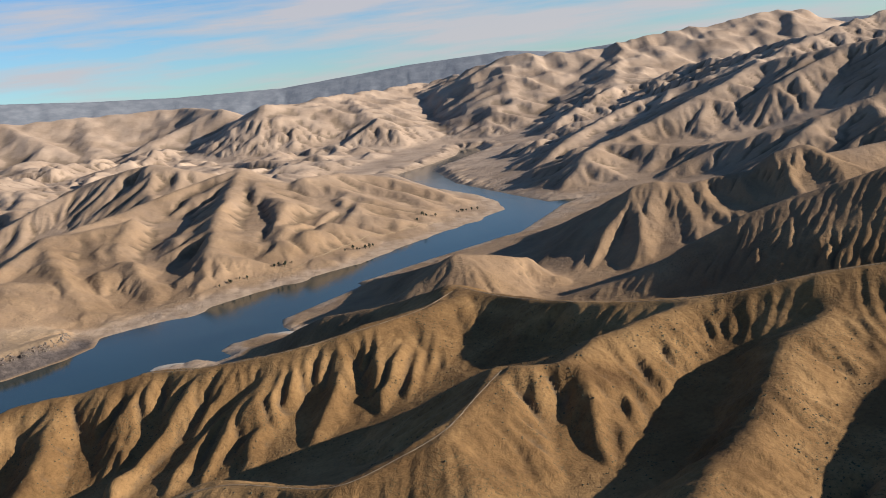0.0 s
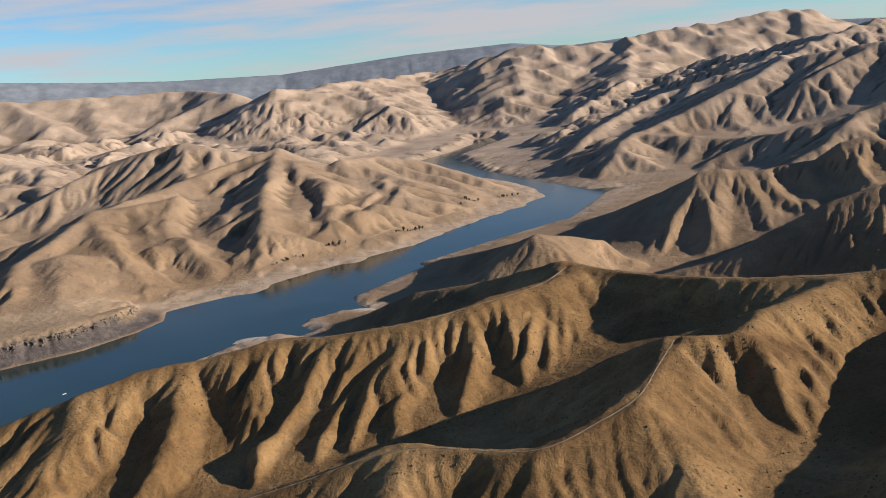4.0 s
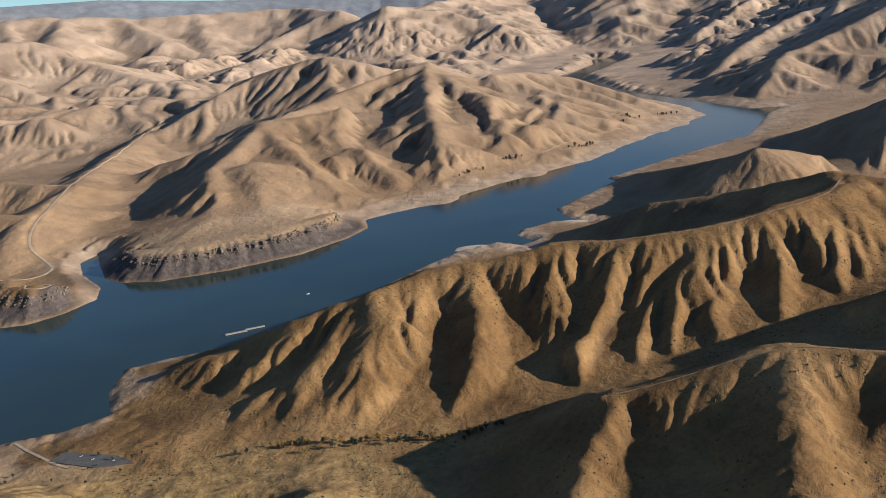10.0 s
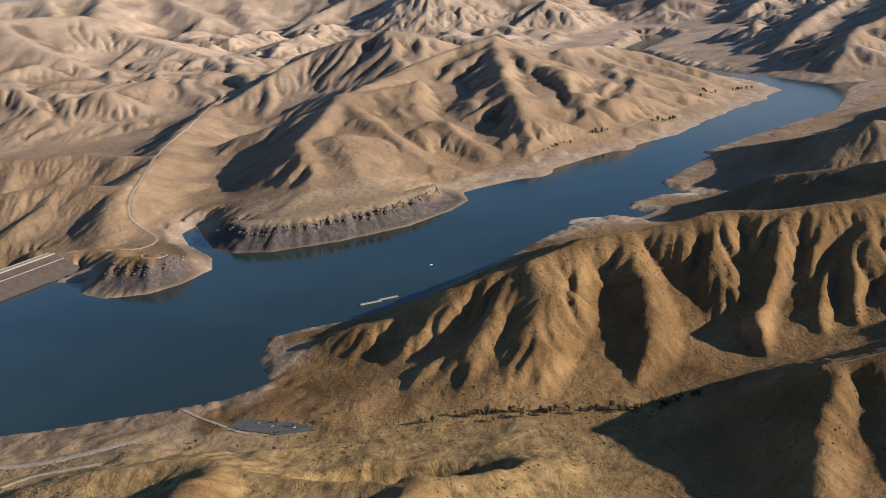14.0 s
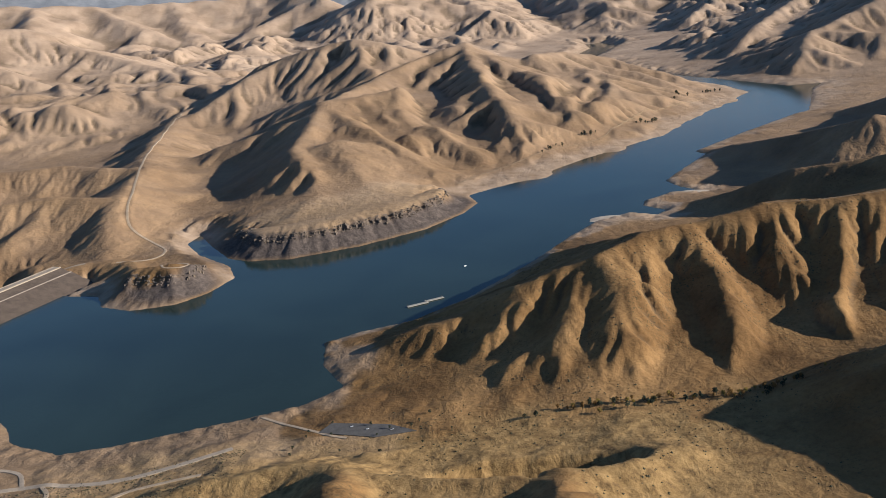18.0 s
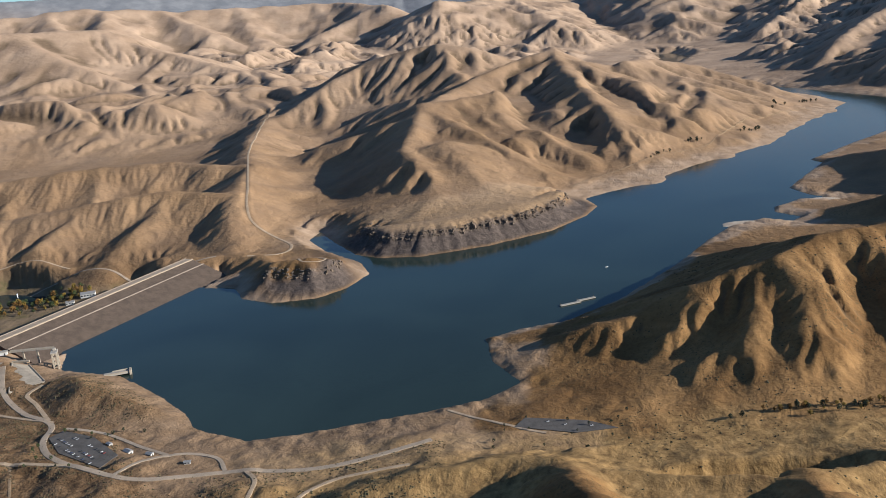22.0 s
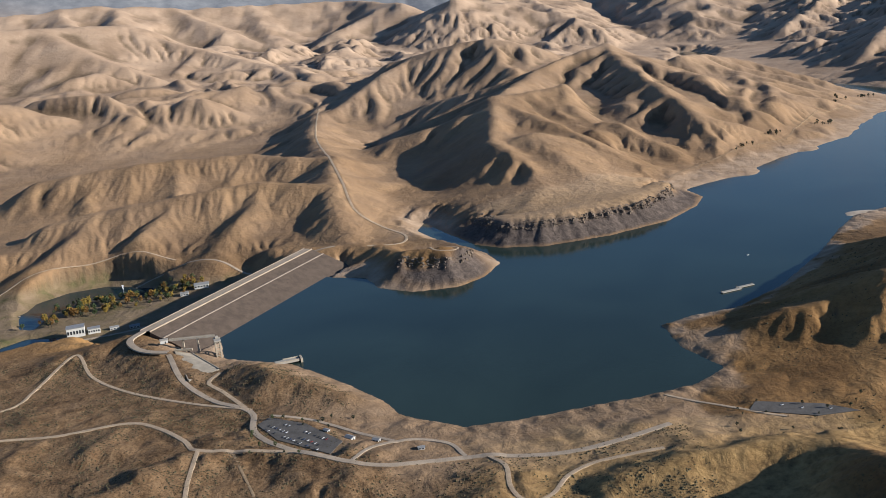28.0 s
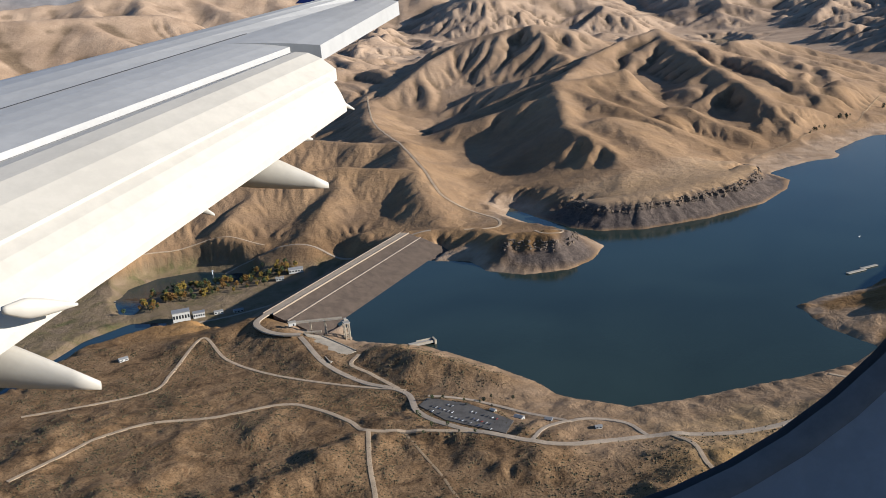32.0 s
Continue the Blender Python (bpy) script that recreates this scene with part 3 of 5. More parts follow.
def relief(x, y):
    """Height of the land before erosion, and the distance from the lake (inside: minus)."""
    wx = x + 5.0 * gnoise(x / 46, y / 46, 3) + 2.0 * gnoise(x / 17, y / 17, 5)
    wy = y + 5.0 * gnoise(x / 46, y / 46, 4) + 2.0 * gnoise(x / 17, y / 17, 6)
    far = step(900, 2600, y)
    shore, _, _, _ = to_line(x + 1.6 * gnoise(x / 9, y / 9, 11), y + 1.6 * gnoise(x / 9, y / 9, 12), LAKE, closed=True)
    shore = np.where(within(x, y, LAKE), -shore, shore)
    flats = step(45, 20, to_line(x, y, [(40, 1088), (-31, 985), (-95, 880), (-170, 808), (-262, 716)])[0])
    shore = shore + flats * 22 * np.clip(gnoise(x / 34, y / 34, 83) + 0.1, 0, 1)
    out = np.clip(shore, 0, None)
    floor = 1.4 + 0.016 * np.minimum(out, 220) + 1.6 * fbm(x / 55, y / 55, 3, 21) * step(0, 60, out)
    rough = step(-170, -260, x) * step(370, 300, y) * (1 - 0.5 * step(-430, -300, x))
    floor = floor + rough * (3.0 + 5.0 * fbm(x / 34, y / 34, 4, 23)) * step(4, 40, out)
    floor = floor + 26 * step(-230, 40, x) * step(420, 300, y) * step(330, 150, y + 0.4 * x) + 12 * far
    # lower ground below the dam
    edge = to_line(x + 4 * gnoise(x / 20, y / 20, 14), y + 4 * gnoise(x / 20, y / 20, 15), BELOW, closed=True)[0]
    below = step(-9, 16, np.where(within(x, y, BELOW), edge, -edge))
    floor = floor * (1 - np.clip(below, 0, 1)) - (15.2 - 1.2 * fbm(x / 40, y / 40, 3, 25)) * np.clip(below, 0, 1)
    total = np.exp(np.clip(floor / 1.9, -12, 200))
    keep = below
    soft = 1.9
    cols, rows = x[0], y[:, 0]
    for seed, (pts, slope, rounding, depth, pitch, slant) in enumerate(list(CRESTS.values()) + SPURS):
        xs, ys = [p[0] for p in pts], [p[1] for p in pts]
        reach = (max(p[2] for p in pts) / slope * 1.25 if pitch else 70) + 20
        i, j = np.searchsorted(cols, (min(xs) - reach, max(xs) + reach))
        k, l = np.searchsorted(rows, (min(ys) - reach, max(ys) + reach))
        if i == j or k == l:
            continue
        m = (slice(k, l), slice(i, j))
        d, s, z, right = to_line(wx[m], wy[m], pts)
        fall = slope * (np.sqrt(d * d + rounding**2) - rounding)
        if not pitch:
            total[m] += np.exp(np.clip((z - fall) / soft, -12, 200))
            continue
        s = s + slant * d * (right > 0) + 0.3 * d * gnoise(x[m] / 70, y[m] / 70, 40 + seed)
        side = 0.37 * seed + 5.0 * (right > 0)
        n1 = np.abs(gnoise(s / pitch + 3.7 * seed, d / (pitch * 14.0) + side, 60 + seed))
        n2 = np.abs(gnoise(s / pitch * 2.2 + 1.3 * seed, d / (pitch * 10.0) - side, 90 + seed))
        cut = step(rounding * 0.4, rounding * 0.4 + pitch * 0.8, d) * (1 - 0.35 * step(pitch * 2.2, pitch * 4.5, d))
        grow = step(pitch * 0.25, pitch * 1.2, d)
        gully = depth * cut * (np.clip(1 - n1 * 2.6, 0, 1) ** 1.2 + 0.5 * np.clip(1 - n2 * 2.8, 0, 1) * grow)
        total[m] += np.exp(np.clip((z - fall - gully) / soft, -12, 200))
    h = soft * np.log(total)
    # watercourses with a sharp bed and rounded ridges between them
    cuts = np.zeros(x.shape)
    for pts, depth, lit, shade in GULLIES:
        xs, ys, reach = [p[0] for p in pts], [p[1] for p in pts], max(lit, shade) * 1.6
        i, j = np.searchsorted(cols, (min(xs) - reach, max(xs) + reach))
        k, l = np.searchsorted(rows, (min(ys) - reach, max(ys) + reach))
        if i == j or k == l:
            continue
        m = (slice(k, l), slice(i, j))
        d, s, _, right = to_line(x[m] + 0.4 * (wx[m] - x[m]), y[m] + 0.4 * (wy[m] - y[m]), pts)
        long = sum(math.dist(p, q) for p, q in zip(pts[:-1], pts[1:]))
        wall = np.where(right > 0, lit, shade) * (0.55 + 0.45 * step(0, 0.5 * long, s))
        bed = depth * (0.15 + 0.85 * step(0, 0.35 * long, s)) * (1 - 0.55 * step(0.7 * long, long, s))
        cuts[m] = np.maximum(cuts[m], bed * np.clip(1 - d / wall, 0, 1) ** 1.25)
    h = h - cuts * np.clip((h - 2.5) / 9.0, 0, 1)
    for cx, cy, rx, ry, deep in ((-283, 259, 36, 11, 9.0), (-281, 286, 12, 4.5, 4.5), (-345, 291, 26, 7, 3.5)):
        h = h - deep * step(1.15, 0.55, np.hypot((x - cx) / rx, (y - cy) / ry)) * np.clip((h - 1.5) / 4.0, 0, 1)
    # rolling hills away from the traced crests, higher the further from the valley
    rise = np.clip(22 + 0.085 * out, 0, 150) + 40 * step(2400, 4200, y)
    bx, by = x / 165 + 0.5 * gnoise(x / 140, y / 140, 8), y / 165 + 0.5 * gnoise(x / 140, y / 140, 9)
    fold = [np.sqrt(gnoise(bx * k, by * k, 31 + i) ** 2 + 0.006) for i, k in enumerate((1.0, 2.1, 4.3))]
    hills = 0.62 * rise + (20 + 0.16 * rise) * (1.9 * fold[0] + 0.9 * fold[1] + 0.32 * fold[2] - 0.5)
    there = step(1050, 1500, y + 0.35 * np.abs(x + 250)) * step(10, 200, out)
    hills = hills * there * (1 - 0.75 * step(2900, 3500, y)) - 40 * (1 - there)
    h = np.maximum(h, hills) + 2.0 * np.log1p(np.exp(-np.abs(h - hills) / 6.0))
    # small sharp ridges on the far ranges
    crinkle = 0.36 - np.abs(gnoise(wx / 95, wy / 120, 33)) - 0.5 * np.abs(gnoise(wx / 44, wy / 56, 34)) - 0.22 * np.abs(gnoise(wx / 21, wy / 26, 35))
    h = h + step(1350, 2400, y) * step(3900, 3300, y) * np.clip((h - 18) / 60, 0, 1) * 34 * crinkle * (0.4 + 0.6 * step(-700, -250, x))
    # the banks come down to the water; two of them as cliffs
    cliff = np.maximum(step(60, 25, to_line(x, y, [(-300, 645), (-340, 600), (-400, 572), (-432, 580)])[0]), step(40, 20, np.hypot(x + 470, (y - 508) * 1.2)))
    steep = 0.42 + 0.10 * cliff
    rim = 4.6 * cliff * step(13.5, 17.5, out + 5.0 * gnoise(x / 7, y / 7, 78)) + 30 * cliff * step(18, 30, out)
    beach = step(60, 35, to_line(x, y, [(58, 1112), (10, 1040), (-61, 940), (-122, 853), (-190, 790), (-262, 716), (-290, 690)])[0])
    strand = (24 + 16 * gnoise(x / 60, y / 60, 79)) * beach
    h = np.minimum(h, steep * np.maximum(out - strand, 0) + 0.09 * np.minimum(out, strand) + rim + 0.25 + 1.1 * fbm(x / 14, y / 14, 3, 77) * step(2, 20, out))
    h = np.where(shore < 0, np.maximum(-9, 0.22 * shore - 0.25), h)
    off, way, _, right = to_line(x, y, [(-611, 418), (-556, 556)])
    body = 9.2 - np.where(right > 0, 0.37, 0.52) * np.maximum(off - 3, 0) - 1.6
    under = (way > 1) & (way < 147) & (off < np.where(right > 0, 30, 46))
    h = np.where(under, np.minimum(h, body), h)
    for outline in (RIVER, POND):
        bed = to_line(x, y, outline, closed=True)[0]
        bed = np.where(within(x, y, outline), -bed, bed)
        h = np.where(bed < 8, np.minimum(h, np.maximum(-19.5, -16.9 + 0.35 * bed + np.clip(bed, 0, 8) * 0.2)), h)
    return h, shore, cliff


def erode(h, cell, drops, rounds, steps, seed, depth=1.0):
    """Rain that runs down the slope, takes earth where it runs fast and leaves it where it slows."""
    rng = np.random.default_rng(seed)
    ny, nx = h.shape
    for _ in range(rounds):
        px, py = rng.uniform(2, nx - 4, drops), rng.uniform(2, ny - 4, drops)
        dx, dy, speed, water, load = np.zeros(drops), np.zeros(drops), np.ones(drops), np.ones(drops), np.zeros(drops)
        for _ in range(steps):
            ix, iy = px.astype(int), py.astype(int)
            fx, fy = px - ix, py - iy
            a, b, c, d = h[iy, ix], h[iy, ix + 1], h[iy + 1, ix], h[iy + 1, ix + 1]
            gx, gy = ((b - a) * (1 - fy) + (d - c) * fy) / cell, ((c - a) * (1 - fx) + (d - b) * fx) / cell
            h0 = a * (1 - fx) * (1 - fy) + b * fx * (1 - fy) + c * (1 - fx) * fy + d * fx * fy
            dx, dy = dx * 0.12 - gx * 0.88, dy * 0.12 - gy * 0.88
            n = np.hypot(dx, dy) + 1e-9
            px2, py2 = np.clip(px + dx / n, 1, nx - 3), np.clip(py + dy / n, 1, ny - 3)
            jx, jy = px2.astype(int), py2.astype(int)
            ex, ey = px2 - jx, py2 - jy
            h1 = h[jy, jx] * (1 - ex) * (1 - ey) + h[jy, jx + 1] * ex * (1 - ey) + h[jy + 1, jx] * (1 - ex) * ey + h[jy + 1, jx + 1] * ex * ey
            drop = h0 - h1
            hold = np.maximum(drop / cell, 0.02) * speed * water * 1.6 * depth
            wet = h0 > 0.3
            take = np.where(drop < 0, -np.minimum(-drop, load), np.where(load > hold, -(load - hold) * 0.12, np.minimum((hold - load) * 0.22, drop * 0.5)))
            take = np.where(wet, take, 0)
            load = load + take
            at = iy * nx + ix
            w = np.concatenate([(1 - fx) * (1 - fy), fx * (1 - fy), (1 - fx) * fy, fx * fy]) * np.tile(take, 4)
            h -= np.bincount(np.concatenate([at, at + 1, at + nx, at + nx + 1]), w, nx * ny).reshape(ny, nx)
            speed = np.sqrt(np.clip(speed * speed + drop * 0.35, 0.05, 9))
            water = water * 0.985
            px, py = px2, py2
    return h


def blur(h, times=1):
    for _ in range(times):
        p = np.pad(h, 1, mode="edge")
        h = 0.5 * h + 0.125 * (p[:-2, 1:-1] + p[2:, 1:-1] + p[1:-1, :-2] + p[1:-1, 2:])
    return h


class Sheet:
    """A level grid of heights over a stretch of the plan."""

    def __init__(self, x0, x1, y0, y1, cell, drops, rounds, steps, seed, depth):
        self.x0, self.y0, self.cell = x0, y0, cell
        xs, ys = np.arange(x0, x1, cell), np.arange(y0, y1, cell)
        self.box = (x0, xs[-1], y0, ys[-1])
        gx, gy = np.meshgrid(xs, ys)
        raw, self.shore, self.cliff = relief(gx, gy)
        self.h = erode(raw.copy(), cell, drops, rounds, steps, seed, depth)
        self.h = np.where(self.shore < 0, raw, np.maximum(self.h, np.where(raw > 0, 0.25, raw)))
        self.h = blur(self.h, 1)
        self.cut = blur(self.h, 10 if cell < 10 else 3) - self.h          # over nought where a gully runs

    def read(self, field, x, y):
        u = np.clip((x - self.x0) / self.cell, 0, field.shape[1] - 1.001)
        v = np.clip((y - self.y0) / self.cell, 0, field.shape[0] - 1.001)
        i, j = u.astype(int), v.astype(int)
        u, v = u - i, v - j
        return field[j, i] * (1 - u) * (1 - v) + field[j, i + 1] * u * (1 - v) + field[j + 1, i] * (1 - u) * v + field[j + 1, i + 1] * u * v

    def share(self, x, y, edge):
        a, b, c, d = self.box
        return step(0, edge, np.minimum(np.minimum(x - a, b - x), np.minimum(y - c, d - y)))


FAR_SHEET = Sheet(-4200, 4200, -700, 5000, 16, 30000, 2, 30, 3, 0.8)
MID_SHEET = Sheet(-1150, 1000, 560, 2500, 3.6, 50000, 7, 50, 2, 1.25)
NEAR_SHEET = Sheet(-830, 420, 120, 900, 1.4, 36000, 10, 60, 1, 1.0)

# roads: line, width, paved or not, what it is
ROADS = [
    ([(-590, 389), (-575, 361), (-556, 341), (-538, 328), (-532, 309), (-519, 293), (-497, 281), (-482, 277), (-465, 280), (-450, 282), (-425, 281), (-405, 286), (-385, 296)], 2.3, True, "pale worn asphalt road along the reservoir bank"),
    ([(-664, 270), (-652, 290), (-646, 301), (-631, 312), (-608, 315), (-584, 322), (-570, 316), (-556, 303), (-549, 294), (-535, 292), (-512, 288)], 1.8, False, "pale graded dirt track over dry grassland"),
    ([(-538, 330), (-566, 341), (-596, 357), (-621, 377), (-638, 400), (-642, 368), (-644, 348), (-667, 335), (-689, 328)], 1.5, False, "pale dirt track with a sharp bend over the slope"),
    ([(-561, 368), (-563, 358), (-554, 348), (-541, 332)], 1.8, False, "short pale dirt track beside the spillway"),
    ([(-548, 293), (-545, 271), (-541, 251), (-536, 215)], 1.5, False, "narrow dirt track running off over the plain"),
    ([(-535, 291), (-529, 279), (-522, 265), (-515, 248), (-500, 225)], 0.9, False, "narrow footpath over the dry plain"),
    ([(-740, 540), (-719, 562), (-678, 588), (-629, 588), (-596, 569), (-566, 556), (-540, 561)], 1.9, True, "pale road along the foot of the hills to the dam"),
    ([(-652, 1190), (-640, 1100), (-623, 989), (-602, 890), (-577, 793), (-556, 710), (-537, 638), (-512, 610), (-497, 588), (-500, 564), (-519, 558)], 1.8, False, "pale winding canyon road"),
    ([(-493, 279), (-487, 290), (-474, 296), (-461, 293), (-455, 283)], 1.5, True, "looped lane round a picnic ground"),
    ([(-529, 322), (-510, 317), (-492, 305), (-480, 297)], 1.5, True, "lane behind the car park"),
    ([(-700, 466), (-676, 480), (-655, 490), (-634, 505), (-616, 520)], 1.8, True, "service lane past the power house"),
    ([(-800, 520), (-770, 560), (-748, 585), (-718, 600), (-690, 606), (-655, 596)], 1.4, False, "dirt road round the outside of the river bend"),
    ([(-477, 521), (-468, 524), (-461, 519), (-464, 512), (-473, 512), (-477, 519)], 1.2, False, "small turning circle on top of the rocky knoll"),
    ([(-150, 278), (-120, 280), (-91, 281), (-67, 272), (-48, 264), (-30, 271), (-14, 281), (-2, 300), (8, 317)], 0.45, False, "narrow pale track along the grassy crest"),
    ([(-9, 480), (20, 441), (50, 401), (95, 368), (137, 358), (170, 352), (215, 341)], 0.45, False, "narrow pale track along the long crest"),
    ([(-158, 416), (-128, 410), (-90, 411), (-56, 420), (-29, 437), (-9, 470)], 0.45, False, "faint pale path along the fluted crest"),
    ([(-300, 716), (-273, 754), (-246, 782), (-200, 826), (-168, 848), (-141, 892), (-102, 958), (-58, 1010), (-6, 1064)], 1.0, False, "narrow dark track along the foot of the far slopes"),
    ([(-447, 281), (-442, 273), (-441, 259), (-438, 251), (-433, 250), (-428, 255), (-423, 265), (-414, 272), (-402, 275), (-391, 277)], 1.5, False, "pale dirt track winding behind the lakeside beach"),
    ([(-381, 326), (-368, 315), (-354, 304), (-345, 299)], 1.3, False, "pale launching lane across the dry lake bank"),
]
LOTS = [([(-529, 320), (-514, 313), (-498, 297), (-501, 288), (-522, 301), (-532, 314)], "dark asphalt car park"),
        ([(-352, 312), (-330, 307), (-320, 300), (-335, 298), (-356, 305)], "dark asphalt lakeside car park")]


def smooth_line(pts, pace):
    """Points at even steps on a curve through the points given."""
    p = np.array(pts, float)
    p = np.vstack([2 * p[0] - p[1], p, 2 * p[-1] - p[-2]])
    out = []
    for a, b, c, d in zip(p[:-3], p[1:-2], p[2:-1], p[3:]):
        n = max(2, int(np.hypot(*(c - b)[:2]) / pace))
        t = np.linspace(0, 1, n, endpoint=False)[:, None]
        out.append(0.5 * (2 * b + (c - a) * t + (2 * a - 5 * b + 4 * c - d) * t**2 + (3 * b - a - 3 * c + d) * t**3))
    return np.vstack(out + [p[-2:-1]])


def graded(sheet):
    """Cuts the beds of roads and car parks into the land."""
    ny, nx = sheet.h.shape
    gx, gy = np.meshgrid(sheet.x0 + sheet.cell * np.arange(nx), sheet.y0 + sheet.cell * np.arange(ny))
    for pts, width, _, _ in ROADS:
        line = smooth_line(pts, 4.0)
        z = sheet.read(sheet.h, line[:, 0], line[:, 1])
        z = np.convolve(np.pad(z, 4, mode="edge"), np.ones(9) / 9, "valid")
        m = (gx > line[:, 0].min() - 8) & (gx < line[:, 0].max() + 8) & (gy > line[:, 1].min() - 8) & (gy < line[:, 1].max() + 8)
        d, _, bed, _ = to_line(gx[m], gy[m], np.column_stack([line, z]))
        k = step(width / 2 + 3.2, width / 2 + 0.8, d) * (sheet.shore[m] > 3)
        sheet.h[m] = sheet.h[m] * (1 - k) + bed * k
    for outline, _ in LOTS:
        x, y = np.array(outline, float).T
        level = float(np.mean(sheet.read(sheet.h, x, y)))
        d = to_line(gx, gy, outline, closed=True)[0]
        k = np.where(within(gx, gy, outline), 1.0, step(6, 1.5, d)) * (sheet.shore > 2)
        sheet.h = sheet.h * (1 - k) + level * k


graded(NEAR_SHEET)
SHEETS = ((MID_SHEET, 160.0), (NEAR_SHEET, 60.0))


def field(name, x, y):
    pick = {"h": lambda s: s.h, "shore": lambda s: s.shore, "cut": lambda s: s.cut, "cliff": lambda s: s.cliff}[name]
    v = FAR_SHEET.read(pick(FAR_SHEET), x, y)
    for s, edge in SHEETS:
        k = s.share(x, y, edge)
        v = v * (1 - k) + s.read(pick(s), x, y) * k
    return v


def height(x, y):
    x, y = np.atleast_1d(np.asarray(x, float)), np.atleast_1d(np.asarray(y, float))
    return field("h", x, y)


def link_mesh(name, verts, faces, mat, smooth=False, parent=None):
    me = bpy.data.meshes.new(name)
    me.from_pydata(verts, [], faces)
    me.materials.append(mat)
    if smooth:
        me.polygons.foreach_set("use_smooth", [True] * len(me.polygons))
    ob = new(name, me)
    ob.parent = parent
    return ob


def ground():
    """One sheet, finest near the flight line, out to the skyline."""
    nx = 1000
    ys = np.concatenate([np.linspace(-650, 110, 40), 120 * (4950 / 120) ** np.linspace(0, 1, 900)])
    ny = len(ys)
    half = 300 + 0.62 * np.clip(ys, 120, None)
    u = np.linspace(-1, 1, nx)
    u = np.concatenate([[-2.4, -1.9, -1.5, -1.2], u, [1.2, 1.5, 1.9, 2.4]])
    nx = len(u)
    x = np.clip(-250 + half[:, None] * u[None, :], -4100, 4100)
    y = np.repeat(ys[:, None], nx, 1)
    h = field("h", x, y)
    shore, cut, cliff = field("shore", x, y), field("cut", x, y), field("cliff", x, y)
    near = step(1400, 300, y)
    h = h + np.where(shore > 1, 0.22 * near * fbm(x / 5.0, y / 5.0, 3, 51), 0)
    me = bpy.data.meshes.new("ground")
    me.vertices.add(nx * ny)
    me.vertices.foreach_set("co", np.stack([x, y, h], -1).astype(np.float32).ravel())
    i = np.arange(nx * ny).reshape(ny, nx)
    quads = np.stack([i[:-1, :-1], i[:-1, 1:], i[1:, 1:], i[1:, :-1]], -1).reshape(-1, 4)
    me.loops.add(quads.size)
    me.loops.foreach_set("vertex_index", quads.ravel().astype(np.int32))
    me.polygons.add(len(quads))
    me.polygons.foreach_set("loop_start", np.arange(0, quads.size, 4, dtype=np.int32))
    me.polygons.foreach_set("use_smooth", np.ones(len(quads), bool))
    me.update(calc_edges=True)
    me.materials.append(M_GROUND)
    lump = fbm(x / 30, y / 30, 4, 71)
    ridge_foot = step(-374, -362, x) * step(-105, -130, x) * step(575, 540, y) * step(300, 312, y)
    ridge_foot = np.maximum(ridge_foot, 0.8 * step(-190, -150, x) * step(1000, 900, y) * step(560, 590, y) * step(90, 60, y - 750 - 1.0 * (x + 90)))
    bench = step(46, 30, to_line(x, y, [(-424, 600), (-392, 604), (-352, 634), (-322, 664)])[0] + 6 * lump) * step(9.5, 12.0, h)
    near_bank = step(-500, -470, x) * step(-300, -330, x) * step(400, 380, y)
    sand = step(7.5, 1.5, h + 3 * lump - 4 * near_bank) * step(44, 12, (shore + 22 * lump) * (1 + 3.5 * ridge_foot) * (1 - 0.35 * near_bank)) * step(-1, 0.2, h)
    plain = step(-400, -470, x) * step(350, 260, y)
    low = step(-6, -12, h)
    masks = {
        "sand": np.clip(sand * (1 - 0.9 * cliff) * (1 - 0.65 * step(-280, -400, x) * step(420, 380, y)), 0, 1),
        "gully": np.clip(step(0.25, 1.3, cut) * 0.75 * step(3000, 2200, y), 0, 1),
        "rock": np.clip(cliff * step(0.0, 1.0, h) * step(24, 15, shore + 3 * lump), 0, 1),
        "scrub": np.clip(step(-0.1, 0.35, lump) * 0.8 + plain * 0.7, 0, 1) * near,
        "park": low,
        # painted haze of the skyline mountains, by distance alone
        "skyline_haze": step(3400, 4000, y),
        "plain": np.clip(step(-330, -400, x + 25 * lump) * step(440, 390, y), 0, 1),
        "meadow": step(310, 290, y + 20 * lump) * step(-470, -420, x) * step(-170, -240, x) * step(20, 12, h) * 0.85 + 0.35 * bench,
        # paler colour for painted haze; the bench is lightened with it
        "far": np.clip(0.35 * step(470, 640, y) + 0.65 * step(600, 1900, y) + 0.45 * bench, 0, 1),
    }
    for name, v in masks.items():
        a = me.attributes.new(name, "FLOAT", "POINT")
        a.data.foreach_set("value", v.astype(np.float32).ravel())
    ob = new("ground", me)
    return tagged(ob, "eroded rolling hills of dry golden grass round a reservoir", "hills", kind="structure")


ground()


def water(name, outline, level, mat, label):
    bm = bmesh.new()
    vs = [bm.verts.new((x, y, level)) for x, y in outline]
    f = bm.faces.new(vs)
    bmesh.ops.triangulate(bm, faces=[f])
    bmesh.ops.recalc_face_normals(bm, faces=bm.faces)
    me = bpy.data.meshes.new(name)
    bm.to_mesh(me)
    bm.free()
    me.materials.append(mat)
    for p in me.polygons:
        if p.normal.z < 0:
            p.flip()
    return tagged(new(name, me), label, "water", kind="structure")


